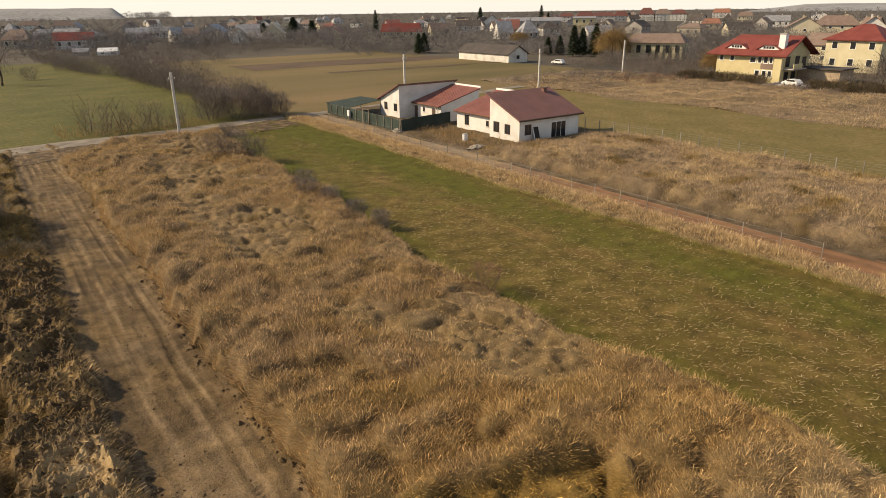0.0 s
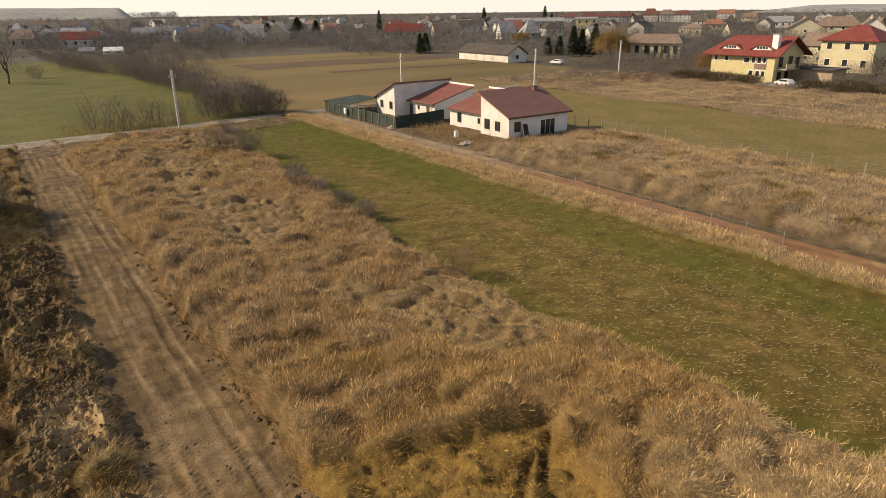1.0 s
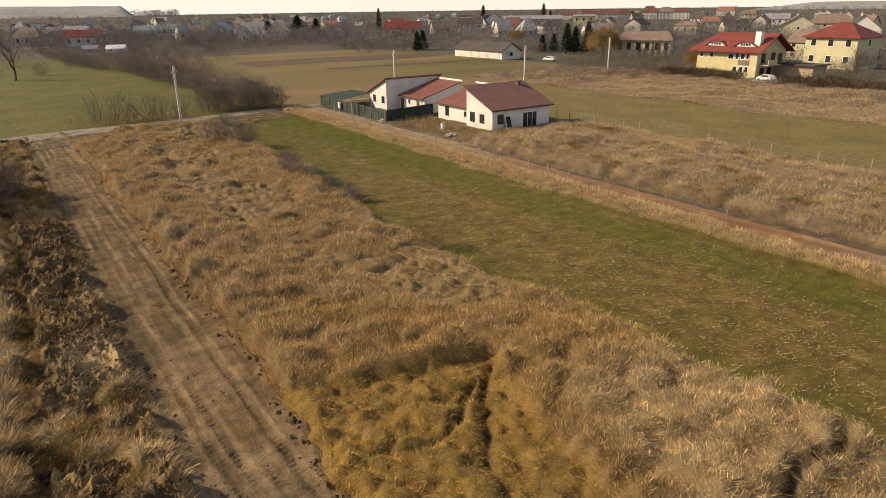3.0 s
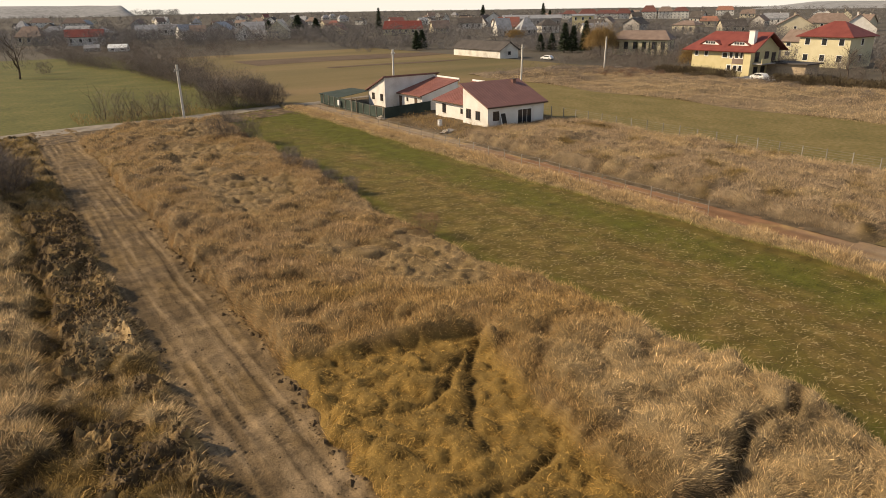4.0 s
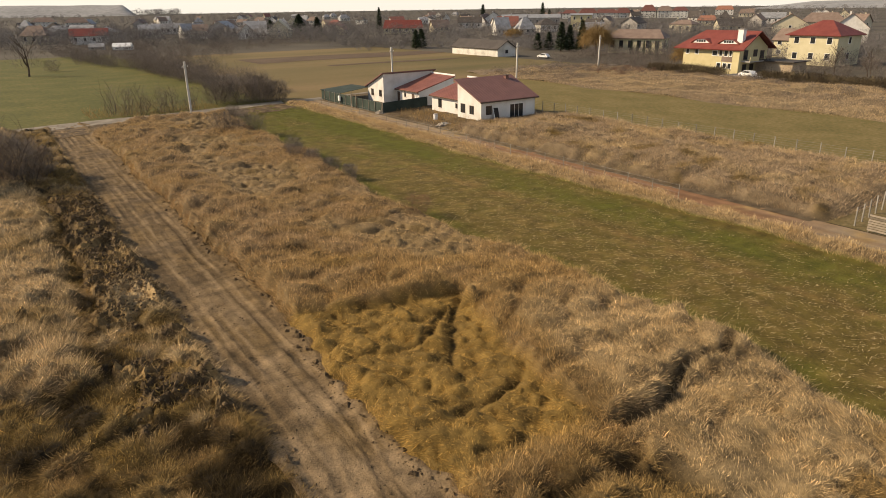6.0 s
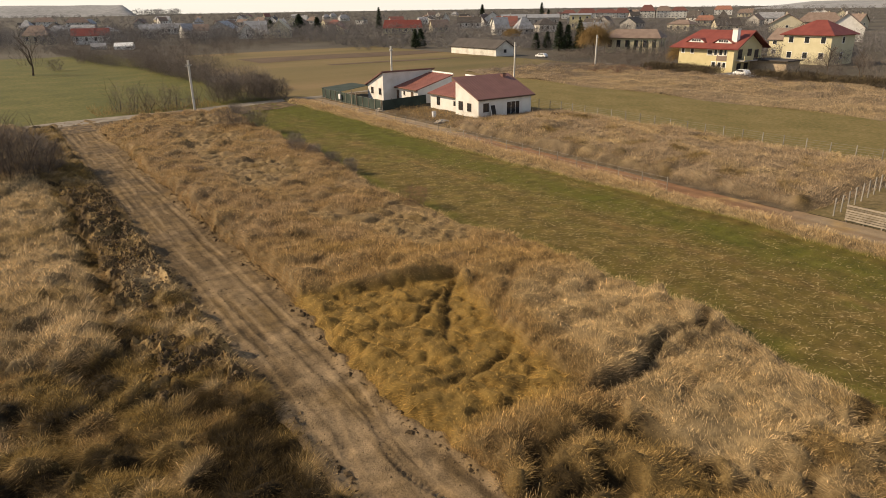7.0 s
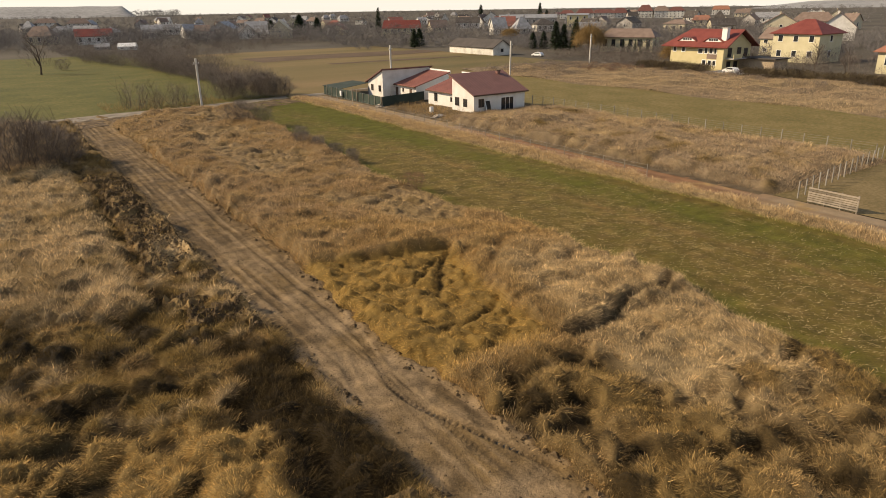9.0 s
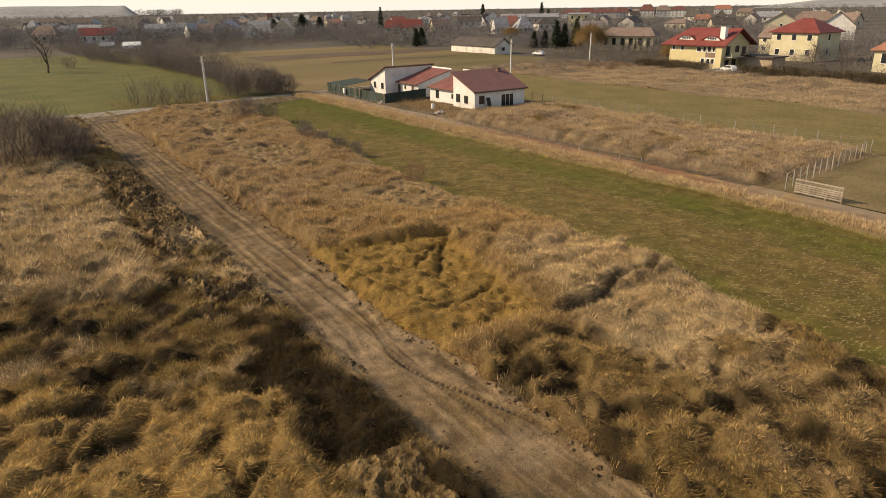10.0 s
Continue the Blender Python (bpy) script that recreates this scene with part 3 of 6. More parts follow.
def left_tone_at(X, Y):
    patch = fbm(X, Y, 2.2, 3, 34)
    tufty = np.clip((X - 0.3) / 0.3, 0, 1) * np.clip((Y - 12) / 2, 0, 1) * np.clip((40 - Y) / 4, 0, 1) * np.clip((fbm(X, Y, 2.4, 2, 176) + 0.12 * np.clip(X, 0, 2) - 0.6) / 0.05, 0, 1)
    # holes and cracks get shade painted into their tone
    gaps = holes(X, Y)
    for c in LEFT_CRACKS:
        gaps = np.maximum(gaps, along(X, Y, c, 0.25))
    return blend(OLIVE * 1.05, (TAN * 0.8, (patch - 0.5) * 5), (STRAWY * 0.8, (fbm(X, Y, 1.5, 3, 177) - 0.58) * 7), (GOLD * 0.8 + STRAWY * 0.22, gilded(X, Y)), (DAMP_AND_SHADE, (rot(X, Y) - 0.55) * 9 * (1 - gilded(X, Y))), (np.array((0.51, 0.382, 0.215)), reeds(X, Y) * (0.75 + 1.2 * (patch - 0.5))), (STRAWY, tufty * 0.8), (DAMP_AND_SHADE, gaps * 0.9))


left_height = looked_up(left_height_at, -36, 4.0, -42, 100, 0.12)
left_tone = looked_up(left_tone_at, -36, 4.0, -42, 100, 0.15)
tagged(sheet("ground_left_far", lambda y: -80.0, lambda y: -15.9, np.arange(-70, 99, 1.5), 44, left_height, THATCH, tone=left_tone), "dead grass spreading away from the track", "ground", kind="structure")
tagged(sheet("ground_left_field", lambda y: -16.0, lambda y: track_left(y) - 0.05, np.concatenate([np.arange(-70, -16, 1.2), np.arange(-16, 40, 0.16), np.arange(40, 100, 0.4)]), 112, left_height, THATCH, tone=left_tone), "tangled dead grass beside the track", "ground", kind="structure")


def mound_height(X, Y):
    big = np.clip(fbm(X, Y, 1.7, 2, 61) - 0.2, 0, 1)
    fold = 1 - 2 * np.abs(fbm(X, Y, 1.1, 3, 64) - 0.5)
    lumps = 0.55 * np.clip(fold - 0.55, 0, 1) * 2 + 0.16 * domes(X, Y, 0.45, 71) * vnoise(X / 0.8, Y / 0.8, 75)
    rough = (1 - 2 * np.abs(fbm(X, Y, 0.35, 3, 74) - 0.5)) * 0.26
    return mound_mask(X, Y) * (0.04 + 0.8 * big + lumps + rough) * np.where(Y < 0, 0.65, 1.0) * np.clip((2.75 - X) / 0.8, 0, 1) - 0.06


def mound_tone(X, Y):
    straws = (fbm(X, Y, 1.3, 4, 72) - 0.53) * 6 + 0.3 * np.clip(X - 0.8, 0, 1)
    pale_patch = np.exp(-((X - 0.9) / 1.4) ** 2 - ((Y - 26.5) / 2.2) ** 2)
    return blend(WET * 1.2, (EARTH * 0.8, (fbm(X, Y, 0.9, 3, 73) - 0.52) * 5), (TAN * 0.7, straws * 0.7), (STRAWY * 0.9, pale_patch * 0.9), (TAN * 0.6, np.clip(-1.5 - Y, 0, 1) * 0.5))


tagged(sheet("soil_mounds", lambda y: -2.9, lambda y: 2.8, np.arange(-10, 60, 0.1), 60, mound_height, CLOD, False, tone=mound_tone), "heaps of dark turned soil and clods along the track", "soil heap", kind="stuff")


def clods(name, x, y, z, size, material, label, seed):
    """Loose lumps: one uneven little solid each."""
    r = np.random.default_rng(seed)
    n = len(x)
    shape = np.array([(1, 0, 0), (-1, 0, 0), (0, 1, 0), (0, -1, 0), (0, 0, 1), (0, 0, -0.6)], float)
    faces = np.array([(0, 2, 4), (2, 1, 4), (1, 3, 4), (3, 0, 4), (2, 0, 5), (1, 2, 5), (3, 1, 5), (0, 3, 5)])
    a = r.uniform(0, 6.28, n)
    v = shape[None] * r.uniform(0.6, 1.3, (n, 6, 1)) * size[:, None, None] * np.array([1.2, 0.9, 0.65])
    c, d = np.cos(a)[:, None], np.sin(a)[:, None]
    v = np.stack([v[..., 0] * c - v[..., 1] * d + x[:, None], v[..., 0] * d + v[..., 1] * c + y[:, None], v[..., 2] + z[:, None]], -1)
    f = (faces[None] + (np.arange(n) * 6)[:, None, None]).reshape(-1, 3)
    tagged(new(name, fast_mesh(name, v.reshape(-1, 3), f, material)), label, "soil", kind="stuff")


n = 3000
y = rng.uniform(9, 58, n)
x = rng.normal(0.3, 1.1, n)
keep = mound_mask(x, y) > 0.4
x, y = x[keep], y[keep]
n = len(x)
clods("heap_clods", x, y, mound_height(x, y) + 0.02, rng.uniform(0.05, 0.17, n) * rng.uniform(0.5, 1.2, n), LUMP, "dark clods lying on the heap of turned soil", 8)


n = 2200
y = rng.uniform(-12, 60, n)
side = rng.uniform(0, 1, n) < 0.5
x = np.where(side, 2.5 + np.abs(rng.normal(0, 0.35, n)), track_right(y) - np.abs(rng.normal(0, 0.32, n)))
spare = rng.uniform(0, 1, n) < 0.3
x = np.where(spare, rng.uniform(2.8, 6.6, n), x)
clods("loose_clods", x, y, track_height(x, y), rng.uniform(0.02, 0.075, n) * rng.uniform(0.4, 1.3, n), LUMP, "loose clods of earth along the edges of the track", 5)


n = 420
y = rng.uniform(-12, 70, n)
x = np.where(rng.uniform(0, 1, n) < 0.7, track_right(y) - 0.08 + rng.normal(0, 0.22, n), 2.65 + rng.normal(0, 0.2, n))
clods("edge_clods", x, y, track_height(x, y) + 0.03, rng.uniform(0.04, 0.2, n) * rng.uniform(0.4, 1.2, n), LUMP, "broken clods of dark earth along the grass edge", 6)


def crop_right(y):
    return 41.2 + 0.5 * np.sin(y * 0.11) + 0.25 * np.sin(y * 0.6) - 1.0 * np.exp(-((y - 68) / 18) ** 2)


def crop_height(X, Y):
    return 0.03 + 0.06 * (fbm(X, Y, 1.2, 3, 14) - 0.5) + 0.07 * (fbm(X, Y, 0.45, 2, 114) - 0.5)


def greenness(X, Y):
    """How thickly the young crop stands: a band along the lane, a rim beside the tall grass, and all of the far end."""
    band = np.exp(-(np.abs(X - 37.8 - 0.5 * np.sin(Y * 0.1)) / 2.7) ** 2.5) * 0.85 + 0.75 * np.exp(-((X - field_right(Y) - 1.0) / 1.3) ** 2)
    return band + 1.3 * (fbm(X, Y, 2.2, 4, 90) - 0.5) + 0.75 * np.clip((Y - 44) / 30, 0, 1) - 0.03


def crop_tone(X, Y):
    rows = 0.5 * np.sin(X * 5.2 + 1.5 * fbm(X, Y, 3, 2, 92)) * np.clip((30 - Y) / 20, 0, 1)
    red = np.exp(-((X - 33.8 + 0.02 * Y) / 0.5) ** 2) * fbm(X, Y, 2.5, 2, 94)
    return blend(np.array((0.106, 0.078, 0.017)), (np.array((0.155, 0.107, 0.031)), (fbm(X, Y, 1.0, 3, 93) - 0.5) * 4 + 0.5 * rows), (np.array((0.27, 0.15, 0.06)), red * 0.35), (np.array((0.098, 0.096, 0.013)), greenness(X, Y) * 0.85))


tagged(sheet("ground_crop_field", lambda y: field_right(y) - 0.5, lambda y: crop_right(y) + 0.4, np.concatenate([np.arange(-70, -14, 1.4), np.arange(-14, 50, 0.2), np.arange(50, 106.5, 0.6)]), 84, crop_height, FIELD_SOIL, tone=crop_tone), "strip of young green crop over brown stubble soil", "field", kind="structure")


def verge_height(X, Y):
    rise = X - crop_right(Y)
    return -0.03 + 0.12 * np.clip(rise / 0.6, 0, 1) + (0.34 * domes(X, Y, 0.9, 15) + 0.14 * fbm(X, Y, 3, 2, 16)) * np.clip((rise - 0.3) / 0.5, 0, 1) * np.clip((44.2 - X) / 0.5, 0, 1)


tagged(sheet("ground_verge", crop_right, lambda y: 44.8, np.arange(-70, 108, 0.3), 22, verge_height, THATCH, tone=lambda X, Y: blend(ROSY, (STRAWY, fbm(X, Y, 3, 3, 184)), (np.array((0.21, 0.19, 0.035)), np.clip((0.7 - X + crop_right(Y)) / 0.4, 0, 1)))), "dead grass verge between crop and road", "ground", kind="structure")


def lane_tone(X, Y):
    red = np.clip((Y - 9) / 8, 0, 1) * np.clip((60 - Y) / 12, 0, 1)
    middle = np.exp(-((X - 46.2) / 0.35) ** 2) * (0.3 + fbm(X, Y, 2, 3, 187))
    return blend(np.array((0.23, 0.175, 0.115)), (np.array((0.205, 0.112, 0.060)), red + 0.6 * (fbm(X, Y, 4, 3, 185) - 0.5)), (TAN * 0.75, (fbm(X, Y, 1.4, 3, 186) - 0.58) * 4), (np.array((0.16, 0.088, 0.042)), middle * 0.6))


tagged(sheet("road_red", lambda y: 44.7 + 0.15 * math.sin(y * 0.3), lambda y: 48.2 + 0.2 * math.sin(y * 0.22), np.arange(-70, 106.5, 0.5), 18, lambda X, Y: 0.03 + 0.06 * (fbm(X, Y, 1.0, 3, 16) - 0.5) - 0.06 * (np.exp(-((X - 45.5) / 0.25) ** 2) + np.exp(-((X - 46.9) / 0.25) ** 2)), RED_ROAD, tone=lane_tone), "reddish gravel lane with two wheel ruts", "gravel road", kind="structure")


def right_height_at(X, Y):
    swell = 0.7 * np.clip(fbm(X, Y, 5, 3, 173) - 0.35, 0, 1) + 0.4 * np.exp(-(((X - 57) / 6) ** 2 + ((Y - 52) / 7) ** 2))
    rim = np.clip((X - 48.9 + 1.6 * (fbm(X, Y, 2, 2, 83) - 0.5)) / 0.9, 0.08, 1)
    return (0.9 * tuft_height(X, Y + 30) + swell) * np.clip((Y - 11) / 1.5, 0, 1) * rim * (1 - 0.8 * np.clip((Y - 61) / 5, 0, 1)) * np.clip((71.3 - X) / 2.5, 0.15, 1) - 0.02


def right_tone(X, Y):
    litter = np.clip((49.8 - X) / 0.8, 0, 1) * np.clip((62 - Y) / 4, 0, 1)
    bare = np.clip((Y - 60) / 5, 0, 1) * (0.4 + 0.6 * fbm(X, Y, 3, 3, 86))
    return blend(np.array((0.375, 0.275, 0.165)), (np.array((0.41, 0.305, 0.19)), (fbm(X, Y, 5, 3, 37) - 0.35) * 3), (STRAWY, (fbm(X, Y, 2.5, 3, 188) - 0.52) * 4), (OLIVE, (fbm(X, Y, 3, 3, 189) - 0.6) * 5), (np.array((0.17, 0.128, 0.08)), litter * 0.6), (np.array((0.20, 0.145, 0.085)), bare))


right_height = looked_up(right_height_at, 47.0, 72.0, 10, 109, 0.2)
tagged(sheet("ground_right_field", lambda y: 47.6, lambda y: 71.0, np.arange(11, 108, 0.3), 78, right_height, THATCH, tone=right_tone), "dead grass round the new houses", "ground", kind="structure")
tagged(sheet("ground_lot", lambda y: 48.6, lambda y: 71.0, np.arange(-70, 11.5, 1.5), 18, flat(0.0), LOT), "mown brown lot behind the board fence", "ground", kind="structure")
tagged(sheet("ground_right_meadow", lambda y: 71.0, lambda y: 101.5 + 1.5 * math.sin(y * 0.2), np.arange(-70, 117, 1.5), 24, lambda X, Y: 0.02 + 0.15 * (fbm(X, Y, 6, 3, 17) - 0.5), MEADOW_DULL), "dull green meadow behind the wire fence", "field", kind="structure")
tagged(sheet("ground_tall_strip", lambda y: 101.5 + 1.5 * math.sin(y * 0.2), lambda y: 141.0, np.arange(-70, 135, 1.0), 40, lambda X, Y: 1.6 * np.clip(fbm(X, Y, 4, 3, 18) - 0.3, 0, 1) * np.clip((X - 101.5) / 4, 0, 1) + 0.02, THATCH, tone=lambda X, Y: blend(np.array((0.36, 0.268, 0.17)), (STRAWY, fbm(X, Y, 8, 2, 91) - 0.25))), "rough dead grass below the village", "ground", kind="structure")


def cross_strip(name, x0, x1, step, near, far, rows, z, material):
    xs = np.arange(x0, x1, step)
    v = np.linspace(0, 1, rows)
    X = np.repeat(xs[:, None], rows, 1)
    Y = near(X) + (far(X) - near(X)) * v[None, :]
    Z = z(X, Y)
    a = (np.arange(len(xs) - 1)[:, None] * rows + np.arange(rows - 1)[None, :]).ravel()
    faces = np.stack([a, a + rows, a + rows + 1, a + 1], -1)
    return new(name, fast_mesh(name, np.stack([X, Y, Z], -1).reshape(-1, 3), faces, material, True))


def far_road(x):
    return near_road(x) + 5.6 - 0.045 * np.clip(x, 0, 60)


tagged(cross_strip("road_cross", -120, 150, 1.0, near_road, far_road, 9, lambda X, Y: 0.06 + 0.06 * (fbm(X, Y, 1.5, 3, 19) - 0.5), GREY_ROAD), "pale grey gravel road across the fields", "gravel road", kind="structure")
tagged(cross_strip("ground_road_verge", -60, 44, 0.5, lambda x: near_road(x) - 8, lambda x: near_road(x) + 0.3, 12, lambda X, Y: 0.05 + 0.25 * (fbm(X, Y, 1.0, 3, 23) - 0.45), LUMP), "scraped brown earth beside the road", "ground", kind="structure")
tagged(cross_strip("ground_left_meadow", -260, 41, 2.0, lambda x: far_road(x) - 0.2, lambda x: 290 + 0 * x, 90, lambda X, Y: 0.02 + 0.12 * (fbm(X, Y, 14, 3, 24) - 0.5), MEADOW), "green winter meadow beyond the road", "field", kind="structure")
tagged(cross_strip("ground_plain", 40, 148, 3.0, lambda x: far_road(x) - 0.2, lambda x: 262 + 0 * x, 50, lambda X, Y: 0.02 + 0.05 * (fbm(X, Y, 10, 3, 25) - 0.5), PLAIN), "wide dull brown-green stubble field", "field", kind="structure")
for y0, y1, x0 in ((170, 182, 84), (196, 226, 70)):
    tagged(cross_strip("ground_ploughed", x0, 146, 3.0, lambda x, a=y0: a + 0.05 * x + 2 * np.sin(x * 0.09), lambda x, b=y1: b - 0.09 * (x - 70) + 1.5 * np.sin(x * 0.07), 14, lambda X, Y: 0.075 + 0.05 * (fbm(X, Y, 3, 2, 26) - 0.5), PLOUGH), "band of dark ploughed soil", "field", kind="structure")


# ---- grass ----
def scatter(x0, x1, y0, y1, per_m2):
    n = int((x1 - x0) * (y1 - y0) * per_m2)
    return rng.uniform(x0, x1, n), rng.uniform(y0, y1, n)


def fur(name, x, y, height, length, lean, spread, droop, width, tone, label, flow_seed=3, flow_size=5.0, sink=0.08, follow=0.7):
    """Grass that stands out from the rounded relief below it and leans with the local flow."""
    n = len(x)
    if not n:
        return None
    z = height(x, y)
    e = 0.12
    gx = (height(x + e, y) - height(x - e, y)) / (2 * e)
    gy = (height(x, y + e) - height(x, y - e)) / (2 * e)
    steep = np.sqrt(gx * gx + gy * gy) + 1e-6
    lim = np.minimum(steep, 1.3) / steep * follow
    flow = fbm(x, y, flow_size, 2, flow_seed) * 4 * np.pi
    ln = lean * rng.uniform(0.4, 1.5, n)
    way = np.stack([-gx * lim + ln * np.cos(flow) + rng.normal(0, spread, n), -gy * lim + ln * np.sin(flow) + rng.normal(0, spread, n), np.ones(n)], -1)
    tone = tone * np.exp(rng.normal(-0.06, 0.45 if width < 0.025 else 0.24, n))[:, None]  # bleached and rotten blades side by side
    ob = blades(name, np.stack([x, y, z - sink], -1), way, length * rng.uniform(0.55, 1.25, n), width * rng.uniform(0.6, 1.35, n), droop * rng.uniform(0.3, 1.5, n), GRASS, simple=True, tone=tone)
    return tagged(ob, label, "grass", kind="stuff")


# the tall field between the track and the crop
for y0, y1, dens, wid in ((-15, 14, 500, 0.016), (14, 36, 320, 0.0195), (36, 60, 185, 0.027), (60, 98, 90, 0.038)):
    x, y = scatter(6.3, 28, y0, y1, dens)
    keep = (x > field_left(y) - 0.05) & (x < field_right(y) - 0.05) & (y < near_road(x) - 7 + 5 * np.clip((x - 9) / 6, 0, 1) + 3 * (fbm(x, y, 2, 2, 172) - 0.5))
    x, y = x[keep], y[keep]
    low = lodged(x, y)
    keep = rng.uniform(0, 1, len(x)) > np.maximum(lanes(x, y) * 1.05, field_holes(x, y) * 0.75 * (1 - low))
    x, y, low = x[keep], y[keep], low[keep]
    tone = field_tone(x, y)
    pick = rng.uniform(0, 1, len(x))
    gold = pick < low
    straw = ~gold & (pick < low + pale(x, y) * 0.9)
    brown = ~gold & ~straw & (pick < low + wildness(x, y))
    tan = ~gold & ~straw & ~brown
    tall = 0.26 + 0.36 * fbm(x, y, 3, 2, 33)
    squashed = crumple(x, y) > 0.5
    weeds = tan & ~squashed
    fur("tall_grass", x[weeds], y[weeds], field_height, tall[weeds], 0.10, 0.36, 0.25, wid, tone[weeds], "tall tan dead grass in billowing clumps")
    flat_weeds = tan & squashed
    fur("beaten_grass", x[flat_weeds], y[flat_weeds], field_height, 0.24, 0.45, 0.35, 0.4, wid, tone[flat_weeds], "faded grass beaten down in lumps", 11, 2.0)
    stems = weeds & (rng.uniform(0, 1, len(x)) < 0.06)
    fur("grass_stalks", x[stems], y[stems], field_height, 0.62 + 0 * x[stems], 0.08, 0.18, 0.15, wid * 0.7, tone[stems] * 1.15, "thin pale stalks standing above the grass")
    fur("flattened_grass", x[gold], y[gold], field_height, 0.25, 0.8, 0.35, 0.55, wid, tone[gold], "golden dead grass flattened in swirls", 8, 2.2, 0.07, 0.9)
    fur("pale_grass", x[straw], y[straw], field_height, 0.38, 0.6, 0.3, 0.45, wid * 0.85, tone[straw], "pale straw-coloured grass leaning over", 5, 4.0)
    fur("brown_grass", x[brown], y[brown], field_height, tall[brown] * 0.95, 0.25, 0.34, 0.45, wid, tone[brown], "brown-olive tussock grass beside the track", 6, 3.0, 0.08, 0.9)

# the skirt of pale grass along the track's edge
x, y = scatter(0, 1, -12, 70, 260)
x = field_left(y) - 0.05 + 0.45 * x
keep = rng.uniform(0, 1, len(x)) < (2.6 * fbm(x * 0, y, 1.3, 3, 192) - 0.7) * (1 - 0.8 * lodged(x + 0.6, y))
x, y = x[keep], y[keep]
fur("edge_grass", x, y, lambda X, Y: 0.5 * field_height(X, Y), 0.34 + 0.5 * fbm(x, y, 1.2, 2, 33), 0.12, 0.2, 0.25, 0.019, field_tone(x + 0.6, y) * 0.55 + STRAWY * 0.38, "pale dry grass standing along the edge of the track", follow=0.15)


def left_top(X, Y):
    return np.maximum(left_height(X, Y), mound_height(X, Y))


left_surface = looked_up(left_top, -13, 4, -16, 100, 0.12)
for y0, y1, dens, wid in ((-12, 12, 640, 0.0155), (12, 34, 330, 0.0205), (34, 64, 170, 0.027), (64, 98, 60, 0.038)):
    x, y = scatter(-12.4, 2.95, y0, y1, dens)
    keep = x < 2.3 + 0.1 * np.clip((8 - y) / 6, 0, 1)
    x, y = x[keep], y[keep]
    keep = rng.uniform(0, 1, len(x)) > np.maximum(mound_mask(x, y) * np.where(y < 0, 0.55, 0.72), 0.75 * holes(x, y))
    x, y = x[keep], y[keep]
    tone = left_tone(x, y)
    tall = 0.28 + 0.36 * fbm(x, y, 3, 2, 35)
    pick = rng.uniform(0, 1, len(x))
    straw = pick < reeds(x, y)
    gold = ~straw & (pick < gilded(x, y))
    dark = ~straw & ~gold & (rot(x, y) > 0.58)
    rest = ~straw & ~gold & ~dark
    fur("dark_grass", x[dark], y[dark], left_surface, tall[dark], 0.2, 0.34, 0.45, wid, tone[dark] * 0.65 + OLIVE * 0.12, "dark damp tussock grass beside the track", 6, 3.0, 0.08, 0.9)
    fur("pale_grass", x[straw], y[straw], left_height, tall[straw] * 1.25, 0.14, 0.3, 0.3, wid * 0.85, tone[straw], "tall pale grass with feathery heads", 5, 4.0)
    fur("golden_grass", x[gold], y[gold], left_height, 0.32, 0.45, 0.33, 0.5, wid, tone[gold], "golden tussock grass leaning over", 8, 2.5, 0.08, 0.9)
    fur("brown_grass", x[rest], y[rest], left_surface, tall[rest], 0.2, 0.34, 0.45, wid, tone[rest], "brown-olive tussock grass beside the track", 6, 3.0, 0.08, 0.9)

for x0, x1, y0, y1 in ((-34, 2.2, -36, -12), (-34, -12.4, -12, 60), (7.4, 22.5, -40, -15)):
    x, y = scatter(x0, x1, y0, y1, 14)
    h, c = (left_height, left_tone) if x1 < 3 else (field_height, field_tone)
    fur("rough_grass", x, y, h, 0.35 + 0.4 * fbm(x, y, 3, 2, 35), 0.2, 0.3, 0.45, 0.06, c(x, y), "rough dead grass beyond the track")

# weeds and grass along the lane and round the houses
x, y = scatter(49.5, 56.4, 60, 82, 26)
keep = rng.uniform(0, 1, len(x)) < 1.5 * fbm(x, y, 2.5, 3, 86) - 0.25
x, y = x[keep], y[keep]
fur("tall_grass", x, y, lambda X, Y: 0 * X + 0.05, 0.6 + 0.7 * fbm(x, y, 2, 2, 87), 0.15, 0.25, 0.3, 0.035, np.tile(TAN * 0.85, (len(x), 1)), "tall brown weeds before the unfinished house")
x, y = scatter(40.4, 44.2, -10, 104, 200)
keep = rng.uniform(0, 1, len(x)) < (0.35 + 1.2 * domes(x, y, 0.9, 15)) * np.clip((x - crop_right(y) - 0.1) / 0.6, 0, 1)
x, y = x[keep], y[keep]
fur("verge_grass", x, y, verge_height, (0.26 + 0.75 * fbm(x, y, 1.5, 2, 36)) * np.clip(0.6 + 0.2 * (x - 41.4), 0.6, 1), 0.12, 0.2, 0.3, 0.026, blend(ROSY, (STRAWY, fbm(x, y, 3, 3, 184) + 0.25)), "tall dead grass in tufts along the lane")
x, y = scatter(48.4, 70.8, 10.8, 92, 95)
keep = ~((x > 55.5) & (x < 67.5) & (y > 65.5)) & ((y < 64) | (rng.uniform(0, 1, len(x)) < 0.35)) & ~((y > 82) & (x > 47))
keep &= (x > 49.3 + 0.8 * (fbm(x, y, 2, 2, 83) - 0.5)) | (rng.uniform(0, 1, len(x)) < 0.25)
x, y = x[keep], y[keep]
